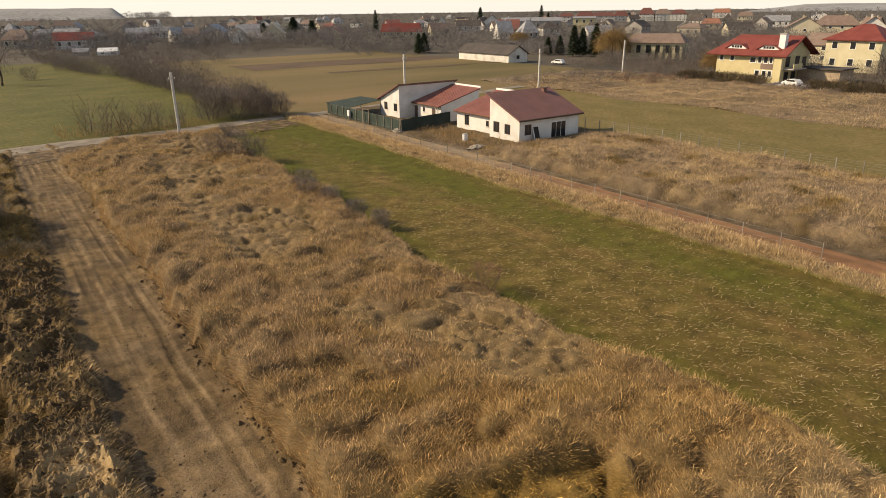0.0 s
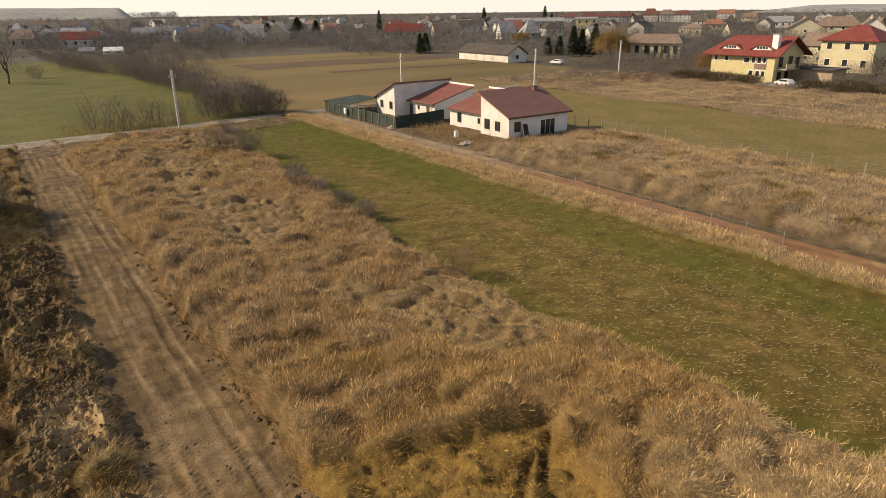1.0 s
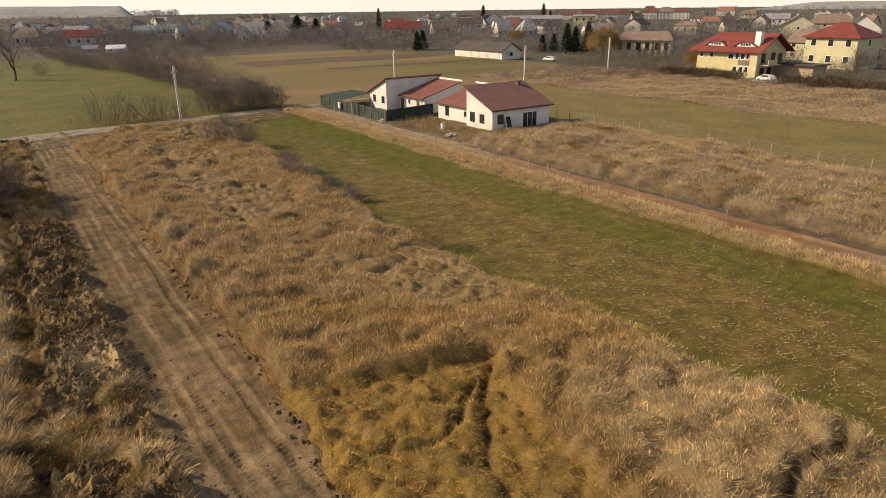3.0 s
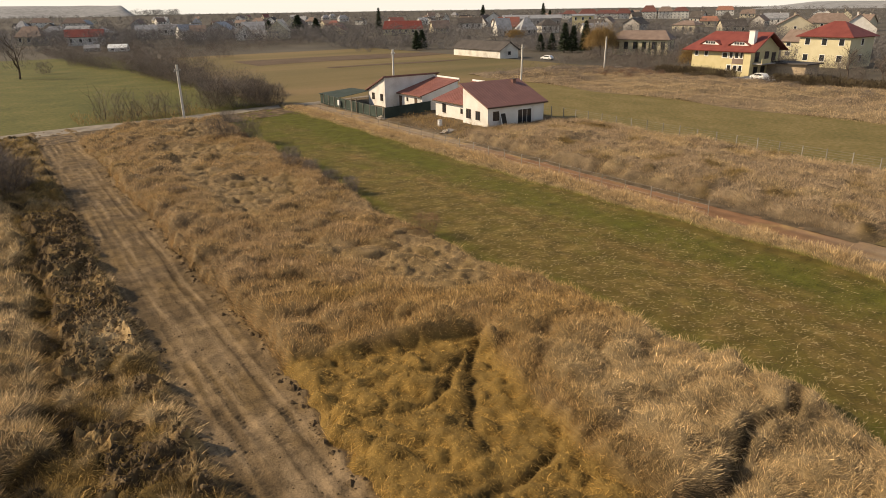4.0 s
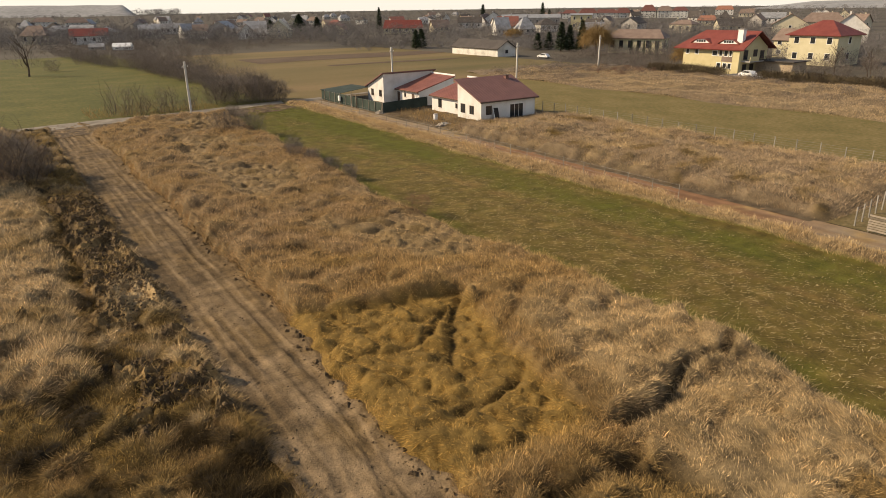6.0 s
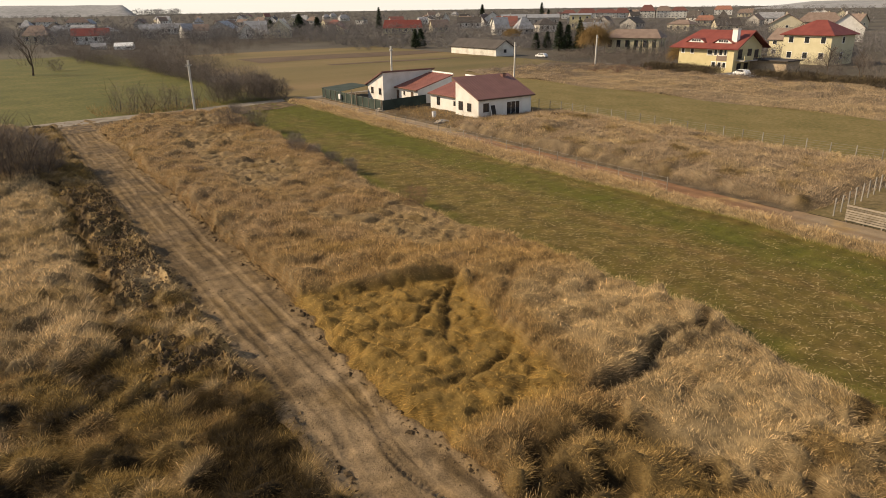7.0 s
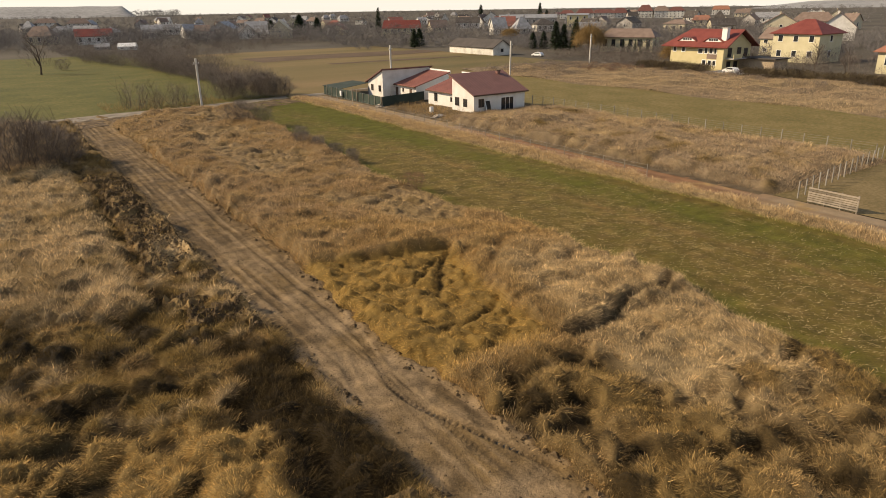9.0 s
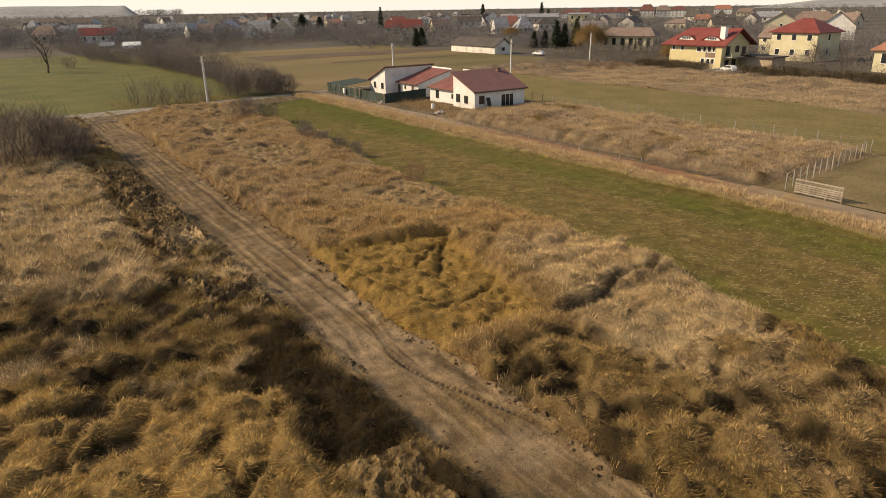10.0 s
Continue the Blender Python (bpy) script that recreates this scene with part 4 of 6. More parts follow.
fur("tall_grass", x, y, right_height, (0.32 + 0.5 * fbm(x, y, 4, 3, 37)) * np.where(y > 64, 0.75, 1.0) * np.clip((72 - x) / 2.5, 0.4, 1), 0.14, 0.32, 0.35, 0.029, right_tone(x, y), "tall faded tan grass before the new houses")


def strip_height(X, Y):
    return 1.6 * np.clip(fbm(X, Y, 4, 3, 18) - 0.3, 0, 1) * np.clip((X - 101.5) / 4, 0, 1) + 0.02


x, y = scatter(101, 140, 12, 124, 22)
keep = rng.uniform(0, 1, len(x)) < 0.35 + 1.3 * fbm(x, y, 5, 3, 88)
x, y = x[keep], y[keep]
fur("tall_grass", x, y, strip_height, 0.3 + 0.6 * fbm(x, y, 6, 3, 38), 0.2, 0.35, 0.4, 0.05, blend(np.array((0.36, 0.268, 0.17)), (STRAWY, fbm(x, y, 8, 2, 91) - 0.25)), "rough faded grass below the village")
x, y = scatter(9, 30, 106, 124, 16)
keep = (y > far_road(x) + 0.3) & (rng.uniform(0, 1, len(x)) < np.clip(1.3 - (y - 106) / 13, 0, 1) * (0.2 + fbm(x, y, 3, 2, 89)))
x, y = x[keep], y[keep]
fur("tall_grass", x, y, lambda X, Y: 0 * X + 0.05, 0.5 + 0.4 * fbm(x, y, 3, 2, 38), 0.15, 0.3, 0.35, 0.05, np.tile(TAN * 0.7, (len(x), 1)), "dry grass round the saplings on the road verge")

# the young crop and the straw between its shoots
x, y = scatter(21, 41.5, -14, 104, 85)
keep = (x > field_right(y) - 0.2) & (x < 41.2)
x, y = x[keep], y[keep]
keep = rng.uniform(0, 1, len(x)) < np.clip(greenness(x, y), 0.03, 1)
x, y = x[keep], y[keep]
n = len(x)
tagged(blades("crop_shoots", np.stack([x, y, crop_height(x, y) - 0.02], -1), np.stack([rng.normal(0, 0.8, n), rng.normal(0, 0.8, n), np.ones(n)], -1), rng.uniform(0.07, 0.16, n), rng.uniform(0.04, 0.075, n), np.full(n, 0.5), GRASS_GREEN, simple=True), "short green shoots of a winter crop", "crop", kind="stuff")
x, y = scatter(22, 40.5, -12, 100, 13)
keep = (x > field_right(y)) & (rng.uniform(0, 1, len(x)) < np.clip(1.15 - greenness(x, y), 0.06, 1))
x, y = x[keep], y[keep]
n = len(x)
a = rng.normal(-0.6, 0.8, n)
tagged(blades("straw_litter", np.stack([x, y, crop_height(x, y) + 0.06], -1), np.stack([np.cos(a), np.sin(a), np.full(n, 0.06)], -1), rng.uniform(0.09, 0.38, n), rng.uniform(0.02, 0.036, n), np.full(n, 0.0), STRAW, turn=a + 1.57, simple=True), "pale maize straw lying between the shoots", "straw", kind="stuff")


# ---- trees and bushes ----
def twig_cloud(centres, heights, spreads, per, width, seed):
    """Roots, ways, lengths and widths of the twigs of many bare crowns; tiers of twigs branch off one another."""
    r = np.random.default_rng(seed)
    n = len(centres)
    k = n * per
    c, h, s = np.repeat(centres, per, 0), np.repeat(heights, per), np.repeat(spreads, per)
    a = r.uniform(0, 2 * np.pi, k)
    level = r.uniform(0.04, 0.92, k)
    lobe = 0.75 + 0.25 * np.sin(3 * a + np.repeat(r.uniform(0, 6, n), per)) * np.sin(7 * level + np.repeat(r.uniform(0, 6, n), per))
    rad = s * np.sqrt(np.clip(1 - ((level - 0.45) / 0.62) ** 2, 0.02, 1)) * np.sqrt(r.uniform(0, 1, k)) * lobe
    root = c + np.stack([rad * np.cos(a), rad * np.sin(a), h * level * 0.86], -1)
    way = np.stack([np.cos(a) * 0.6 + r.normal(0, 0.55, k), np.sin(a) * 0.6 + r.normal(0, 0.55, k), r.uniform(0.1, 1.2, k)], -1)
    return root, way, h * r.uniform(0.07, 0.22, k), width * r.uniform(0.4, 1.4, k)


def branch_mesh(bm, base, way, length, radius, depth, r):
    """A limb with crooked joints and side limbs; returns nothing, draws into bm."""
    p, d = Vector(base), Vector(way).normalized()
    steps = 3
    for k in range(steps):
        d = (d + Vector((r.uniform(-0.25, 0.25), r.uniform(-0.25, 0.25), r.uniform(-0.05, 0.2)))).normalized()
        q = p + d * length / steps
        rod(bm, p, q, radius * (1 - k / steps * 0.6), radius * (1 - (k + 1) / steps * 0.6), 5)
        if depth:
            for j in range(2):
                a = r.uniform(0, 6.28)
                side = (d * 0.75 + Vector((math.cos(a), math.sin(a), 0.25)) * 0.8).normalized()
                branch_mesh(bm, q, side, length * r.uniform(0.45, 0.65), radius * 0.45, depth - 1, r)
        p = q


def bare_tree(x, y, height, spread, seed, label, stems=1, material=TWIG, per=420, width=0.035, name="bare_tree", z=0.0):
    r = random.Random(seed)
    ob = thing(name, label, "tree" if stems == 1 else "bush", at=pose(x, y, z))
    for k in range(stems):
        a = k * 2.4 + seed
        off = 0.0 if stems == 1 else spread * 0.35 * math.sqrt((k + 0.3) / stems)
        base = (off * math.cos(a), off * math.sin(a), -0.1)
        lean = (0.35 * math.cos(a), 0.35 * math.sin(a), 1) if stems > 1 else (0.05, 0.03, 1)
        bm = bmesh.new()
        branch_mesh(bm, base, lean, height * 0.72, height * (0.028 if stems == 1 else 0.007), 2 if stems == 1 else 1, r)
        part("trunk" if stems == 1 else "stem", bm, BARK, ob)
    root, way, le, wi = twig_cloud(np.array([[0.0, 0.0, 0.0 if stems > 1 else height * 0.18]]), np.array([height * (1 if stems > 1 else 0.82)]), np.array([spread]), per, width, seed)
    blades("crown", root, way, le, wi, np.full(len(le), 0.1), material, parent=ob, simple=True)
    return ob


def conifer(x, y, height, spread, seed):
    ob = thing("conifer", "dark green slender conifer by the village", "tree", at=pose(x, y, 0))
    part("trunk", rod(bmesh.new(), (0, 0, -0.1), (0, 0, height * 0.95), spread * 0.12, 0.03, 6), BARK, ob)
    r = np.random.default_rng(seed)
    k = 1100
    t = r.uniform(0.04, 1, k)
    a = r.uniform(0, 6.283, k)
    rad = spread * (1 - t) ** 0.65 * r.uniform(0.2, 0.85, k)
    root = np.stack([rad * np.cos(a), rad * np.sin(a), t * height], -1)
    way = np.stack([np.cos(a), np.sin(a), r.uniform(-0.2, 0.9, k)], -1)
    blades("crown", root, way, spread * (0.25 + 0.4 * (1 - t)) * r.uniform(0.7, 1.3, k), np.full(k, spread * 0.22), np.full(k, 0.2), NEEDLES, parent=ob)
    return ob


def willow(x, y, height, spread, seed):
    ob = thing("willow_tree", "golden weeping willow with hanging strands", "tree", at=pose(x, y, 0))
    bm = bmesh.new()
    branch_mesh(bm, (0, 0, -0.1), (0, 0.05, 1), height * 0.7, height * 0.035, 1, random.Random(seed))
    part("trunk", bm, BARK, ob)
    r = np.random.default_rng(seed)
    k = 5200
    a = r.uniform(0, 6.283, k)
    u = np.sqrt(r.uniform(0, 1, k))
    root = np.stack([spread * 0.5 * u * np.cos(a), spread * 0.5 * u * np.sin(a), height * (1 - 0.35 * u ** 2) * r.uniform(0.75, 1, k)], -1)
    way = np.stack([np.cos(a) * 0.35 + r.normal(0, 0.22, k), np.sin(a) * 0.35 + r.normal(0, 0.22, k), r.uniform(-1.3, 0.3, k)], -1)
    blades("crown", root, way, np.minimum(root[:, 2] * 0.9, height * 0.62) * r.uniform(0.25, 0.9, k), np.full(k, 0.075), np.full(k, 0.0), WILLOW, parent=ob, simple=True)
    return ob


# the thicket and saplings beyond the road
for k, (x, y, h, w) in enumerate([(31, 112, 5.2, 3.6), (35, 111, 5.6, 3.8), (38.6, 110.5, 5.0, 3.4), (41.6, 110, 4.4, 2.8), (33.5, 116, 5.8, 3.6), (39.5, 113.5, 5.4, 3.2)]):
    bare_tree(x, y, h, w, 100 + k, "dense dark bare bush on the road verge", 5, per=4200, width=0.038, name="bush")
for k in range(18):
    bare_tree(12.5 + k * 0.78 + 0.8 * math.sin(k * 3.1), 109.0 + 2.4 * math.sin(k * 1.9), 2.4 + 4.0 * (0.5 + 0.5 * math.sin(k * 2.3)) * (1 - 0.03 * k), 1.2, 130 + k, "thin bare sapling on the road verge", 3, per=420, width=0.026, name="sapling")
# the bush beside the near end of the track
for k, (x, y, h, w) in enumerate([(-9.5, 60.5, 7.4, 3.0), (-7.0, 61.5, 7.5, 3.0), (-4.6, 62, 6.8, 2.7), (-2.4, 63.2, 5.6, 2.3), (-0.8, 65.5, 4.2, 1.8), (-6.5, 66, 7.2, 3.0), (-3.2, 67.5, 6.0, 2.5)]):
    bare_tree(x, y, h, w, 160 + k, "grey-brown bare bush beside the track", 6, per=4200, width=0.021, name="bush")
# two trees at the meadow's edge, whose shadows fall across it
bare_tree(-20, 166, 9.0, 5.0, 197, "bare tree at the edge of the meadow", 1, per=1500, width=0.14)
bare_tree(-25, 138, 10.0, 5.5, 198, "bare tree at the edge of the meadow", 1, per=1500, width=0.14)
# shrubs along the edge of the tall grass
for k, (x, y, h, w) in enumerate([(22.0, 80, 3.8, 2.2), (23.8, 78, 4.3, 2.5), (25.4, 76, 3.4, 2.0), (24.4, 60, 2.8, 1.4), (23.4, 57, 2.6, 1.4), (24.2, 54, 2.3, 1.2), (23.8, 48.6, 2.4, 1.2), (24.6, 46, 2.0, 1.0), (10.8, 52.8, 1.7, 1.4), (28.3, 95.5, 2.2, 1.6)]):
    bare_tree(x, y, h, w, 180 + k, "thin bare shrub at the edge of the grass", 5, per=2400, width=0.026, name="shrub")
bare_tree(23.4, 31.3, 2.3, 1.6, 191, "low reddish shrub at the edge of the crop", 5, TWIG_RED, 1800, 0.02, "shrub")
bare_tree(6.6, 203, 10.5, 6.0, 195, "lone bare tree in the meadow", 1, per=700, width=0.08)
bare_tree(13.5, 216, 4.0, 2.8, 196, "round dark bush in the meadow", 5, per=800, width=0.09, name="bush")

# the belt of bare trees along the meadow, and the woods between the houses
cx, cy, ch = [], [], []


def belt_edge(y):
    return 37.5 - 0.055 * (y - 120) - 5.5 * min(1.0, max(0.0, (y - 205) / 25))


for k in range(300):
    y = 124 + 215 * rng.uniform(0, 1) ** 0.85
    edge = belt_edge(y)
    far_side = edge + 7 + 0.05 * (y - 120) + max(0.0, y - 200) * 0.85
    cx.append(edge + 1 + (far_side - edge) * rng.uniform(0, 1) ** 1.2)
    cy.append(y + rng.normal(0, 2))
    ch.append((2.2 + 5.0 * float(fbm(cx[-1], cy[-1], 14, 2, 174))) * rng.uniform(0.7, 1.25))
for k in range(70):  # a ragged front row of rounder bushes
    y = 128 + 2.6 * k + rng.normal(0, 1.2)
    cx.append(belt_edge(y) + rng.normal(1.5, 1.5))
    cy.append(y)
    ch.append(rng.uniform(2.6, 5.6))
centres = np.stack([np.array(cx), np.array(cy), np.zeros(len(cx))], -1)
root, way, le, wi = twig_cloud(centres, np.array(ch), np.array(ch) * 0.62, 520, 0.05, 41)
tagged(blades("tree_belt", root, way, le, wi, np.full(len(le), 0.1), TWIG, simple=True), "belt of bare brown trees and scrub along the meadow", "trees", kind="stuff")


def wood(name, count, place, low, high, per, width, seed, label, material=HAZED_WOOD):
    r = np.random.default_rng(seed)
    pts = np.array([place(r) for _ in range(count)])
    h = r.uniform(low, high, count)
    centres = np.stack([pts[:, 0], pts[:, 1], np.zeros(count)], -1)
    root, way, le, wi = twig_cloud(centres, h, h * 0.6, per, width, seed)
    tagged(blades(name, root, way, le, wi, np.full(len(le), 0.1), material, simple=True), label, "trees", kind="stuff")


def polar(r, a0, a1, d0, d1):
    """A place by its bearing, in degrees to the right of the strips, and its distance."""
    a = radians(r.uniform(a0, a1))
    d = math.sqrt(r.uniform(d0 * d0, d1 * d1))
    return d * math.sin(a), d * math.cos(a)


wood("village_trees", 620, lambda r: polar(r, -2, 27, 335, 560), 5.5, 10.5, 250, 0.2, 51, "grey-brown bare trees between the village houses")
wood("village_trees", 560, lambda r: polar(r, 25, 64, 300, 560), 4, 9, 240, 0.19, 52, "grey-brown bare trees between the village houses")
wood("village_trees", 300, lambda r: polar(r, 52, 74, 205, 420), 3.5, 7.5, 250, 0.13, 53, "grey-brown bare trees in the village gardens")
wood("village_trees", 240, lambda r: polar(r, 51, 74, 212, 330), 3, 6.5, 240, 0.14, 58, "grey-brown bare trees in the village gardens")
wood("village_trees", 120, lambda r: polar(r, 40, 53, 258, 330), 3, 6.5, 280, 0.15, 59, "grey-brown bare trees behind the barn")
wood("village_trees", 120, lambda r: polar(r, 27, 47, 268, 330), 2.5, 5.5, 280, 0.15, 57, "low bare scrub at the end of the plain")
wood("distant_woods", 1300, lambda r: polar(r, -4, 78, 560, 1500), 6, 11, 64, 0.65, 54, "bare woods greyed with painted haze, spreading to the horizon")
wood("distant_woods", 800, lambda r: polar(r, -4, 78, 1500, 3200), 8, 13, 44, 1.8, 55, "bare woods greyed with painted haze, spreading to the horizon")


# ---- houses ----
def window(parent, face, at, a0, a1, z0, z1, frame_mat=FRAME, panes=2):
    """A framed window on a wall that looks along -x or -y (face "x" or "y"), at that wall's place; a0 to a1 along the wall."""
    def slab(p0, p1, q0, q1, d0, d1):
        return boxed(at - d1, at - d0, p0, p1, q0, q1) if face == "x" else boxed(p0, p1, at - d1, at - d0, q0, q1)
    fr = part("window", slab(a0, a1, z0, z1, -0.04, 0.03), frame_mat, parent)
    w = (a1 - a0 - 0.08) / panes
    for k in range(panes):
        part("pane", slab(a0 + 0.08 + k * w, a0 + k * w + w, z0 + 0.08, z1 - 0.08, 0.03, 0.045), PANE, fr)
    part("sill", slab(a0 - 0.08, a1 + 0.08, z0 - 0.07, z0 - 0.005, -0.04, 0.10), WHITE_FRAME, fr)
    return fr


def door(parent, face, at, a0, a1, z1, material=FRAME):
    bm = boxed(at - 0.03, at + 0.04, a0, a1, 0.0, z1) if face == "x" else boxed(a0, a1, at - 0.03, at + 0.04, 0.0, z1)
    d = part("door", bm, material, parent)
    h = boxed(at - 0.08, at - 0.03, a0 + 0.1, a0 + 0.2, 1.0, 1.05) if face == "x" else boxed(a0 + 0.1, a0 + 0.2, at - 0.08, at - 0.03, 1.0, 1.05)
    part("handle", h, TIN, d)
    return d


def slope_roof(parent, x0, x1, y0, y1, z_low, z_high, toward, material, over=0.5, thick=0.16, edge=FRAME):
    """A single-pitch sheet roof falling toward -y, +y or -x, with standing seams and a dark fascia."""
    if toward in ("-y", "+y"):
        slope = (z_high - z_low) / (y1 - y0)
        ya, yb = y0 - over, y1 + over
        za, zb = (z_low - over * slope, z_high + over * slope) if toward == "-y" else (z_high + over * slope, z_low - over * slope)
        quad = [(x0 - over, ya, za), (x0 - over, yb, zb), (x0 - over, yb, zb + thick), (x0 - over, ya, za + thick)]
        push = (x1 - x0 + 2 * over, 0, 0)
        roof = part("roof", prism(quad, push), material, parent)
        n = int((x1 - x0 + 2 * over) / 0.55)
        for k in range(n + 1):
            x = x0 - over + 0.03 + k * 0.55
            q = [(x, ya, za + thick), (x, yb, zb + thick), (x, yb, zb + thick + 0.025), (x, ya, za + thick + 0.025)]
            part("seam", prism(q, (0.05, 0, 0)), material, roof)
        low_y, low_z = (ya, za) if toward == "-y" else (yb, zb)
        part("gutter", boxed(x0 - over, x1 + over, low_y - 0.06, low_y + 0.05, low_z - 0.06, low_z + 0.1), edge, roof)
    else:
        slope = (z_high - z_low) / (x1 - x0)
        xa, xb = x0 - over, x1 + 0.25
        za, zb = z_low - over * slope, z_high + 0.25 * slope
        quad = [(xa, y0 - over, za), (xb, y0 - over, zb), (xb, y0 - over, zb + thick), (xa, y0 - over, za + thick)]
        roof = part("roof", prism(quad, (0, y1 - y0 + 2 * over, 0)), material, parent)
        n = int((y1 - y0 + 2 * over) / 0.55)
        for k in range(n + 1):
            y = y0 - over + 0.03 + k * 0.55
            q = [(xa, y, za + thick), (xb, y, zb + thick), (xb, y, zb + thick + 0.025), (xa, y, za + thick + 0.025)]
            part("seam", prism(q, (0, 0.05, 0)), material, roof)
        part("gutter", boxed(xa - 0.06, xa + 0.05, y0 - over, y1 + over, za - 0.06, za + 0.1), edge, roof)
        part("fascia", boxed(xb - 0.02, xb + 0.10, y0 - over, y1 + over, zb - 0.15, zb + 0.42), WHITE_FRAME, roof)
    return roof


def new_house_near():
    h = thing("house", "unfinished white plastered house with split maroon roofs", "house", at=pose(-0.4, -0.5, 0))
    x0, x1, y0, y1, lo, hi = 56.7, 67.3, 66.2, 72.2, 3.1, 5.55
    part("wall", prism([(x0, y0, -0.1), (x0, y1, -0.1), (x0, y1, hi), (x0, y0, lo)], (x1 - x0, 0, 0)), PLASTER, h)
    slope_roof(h, x0, x1, y0, y1, lo, hi, "-y", MAROON, over=0.45)
    part("wall", prism([(57.9, y1 + 0.004, -0.1), (65.2, y1 + 0.004, -0.1), (65.2, y1 + 0.004, 4.7), (57.9, y1 + 0.004, 2.6)], (0, 9.1, 0)), PLASTER, h)
    slope_roof(h, 57.9, 65.2, y1 + 0.55, y1 + 8.9, 2.6, 4.7, "-x", BRICK_RED, over=0.45)
    window(h, "x", x0, 68.0, 69.1, 0.95, 2.25)
    window(h, "x", x0, 70.2, 71.4, 0.95, 2.35)
    window(h, "x", 57.9, 73.9, 74.5, 1.1, 1.9, panes=1)
    window(h, "x", 57.9, 78.4, 79.4, 0.75, 2.2)
    window(h, "y", y0, 57.6, 58.7, 1.0, 2.35)
    flue = part("chimney", boxed(65.6, 66.2, 71.4, 72.0, 4.9, 5.95), MAROON, h)
    part("cap", boxed(65.5, 66.3, 71.3, 72.1, 5.95, 6.03), FRAME, flue)
    window(h, "y", y0, 62.2, 64.9, 0.1, 2.3, WHITE_FRAME, panes=3)
    part("plinth", prism([(x0 - 0.05, y0 - 0.05, -0.1), (x1 + 0.05, y0 - 0.05, -0.1), (x1 + 0.05, y0 - 0.05, 0.18), (x0 - 0.05, y0 - 0.05, 0.18)], (0, 0.045, 0)), GREY_WALL, h)
    return h


def new_house_far():
    h = thing("house", "white plastered house with brick-red split roofs in a fenced yard", "house")
    x0, x1, y0, y1, lo, hi = 55.3, 66.0, 93.3, 99.2, 2.75, 5.15
    part("wall", prism([(x0, y0, -0.1), (x0, y1, -0.1), (x0, y1, lo), (x0, y0, hi)], (x1 - x0, 0, 0)), PLASTER, h)
    slope_roof(h, x0, x1, y0, y1, lo, hi, "+y", MAROON, over=0.45)
    part("wall", prism([(58.0, 85.6, -0.1), (65.3, 85.6, -0.1), (65.3, 85.6, 4.55), (58.0, 85.6, 2.55)], (0, 7.69, 0)), PLASTER, h)
    slope_roof(h, 58.0, 65.3, 86.0, 92.75, 2.55, 4.55, "-x", BRICK_RED, over=0.45)
    window(h, "x", x0, 94.0, 95.0, 1.15, 2.35)
    window(h, "x", x0, 97.0, 98.0, 1.15, 2.35)
    window(h, "x", 58.0, 90.0, 90.6, 1.3, 2.0, panes=1)
    door(h, "x", 58.0, 92.1, 93.0, 2.05)
    door(h, "x", 58.0, 87.0, 88.0, 2.05)
    window(h, "y", 85.6, 61.6, 63.2, 0.9, 2.2)
    for y in (86.3, 86.8):
        part("downpipe", rod(bmesh.new(), (57.85, y, 0.1), (57.85, y, 2.5), 0.05, 0.05), WHITE_FRAME, h)
    return h


new_house_near()
new_house_far()
# clutter before the near house
b = thing("door_panel", "dark door panel leaning on the house wall", "door", at=pose(-0.4, -0.5, 0))
part("leaf", prism([(58.9, 65.5, 0), (59.8, 65.5, 0), (59.8, 66.1, 1.95), (58.9, 66.1, 1.95)], (0, 0.06, 0)), DARK, b)
part("frame", prism([(58.75, 65.35, 0), (58.86, 65.35, 0), (58.86, 66.05, 2.1), (58.75, 66.05, 2.1)], (0, 0.06, 0)), WHITE_FRAME, b)
c = thing("water_barrel", "pale plastic barrel standing in the grass", "barrel")
part("body", rod(bmesh.new(), (52.0, 71.5, 0), (52.0, 71.5, 1.0), 0.34, 0.34, 14), WHITE_PAINT, c)
part("lid", rod(bmesh.new(), (52.0, 71.5, 1.0), (52.0, 71.5, 1.07), 0.36, 0.3, 14), GREY_WALL, c)


def heap(x, y, rx, ry, h, material, seed, name, label, category):
    bm = bmesh.new()
    bmesh.ops.create_icosphere(bm, subdivisions=4, radius=1)
    for v in bm.verts:
        k = 1 + 0.5 * (noise.fractal(v.co * 2.2 + Vector((seed, 0, 0)), 1.0, 2.0, 4))
        v.co = Vector((v.co.x * rx * k, v.co.y * ry * k, max(v.co.z, -0.15) * h * k))
    me = bpy.data.meshes.new(name)
    bm.to_mesh(me)
    bm.free()
    me.materials.append(material)
    ob = new(name, me)
    ob.matrix_world = pose(x, y, 0)
    return tagged(ob, label, category)


heap(50.2, 66.6, 1.1, 0.8, 0.5, RUBBLE, 4, "sand_heap", "small heap of pale building sand by the lane", "sand heap")
heap(49.4, 83.6, 1.0, 0.8, 0.45, RUBBLE, 9, "rubble_heap", "small heap of broken rubble by the lane", "rubble")
heap(66.0, 59.0, 1.6, 1.4, 0.8, LUMP, 12, "soil_heap", "low heap of dug soil in the grass", "soil heap")


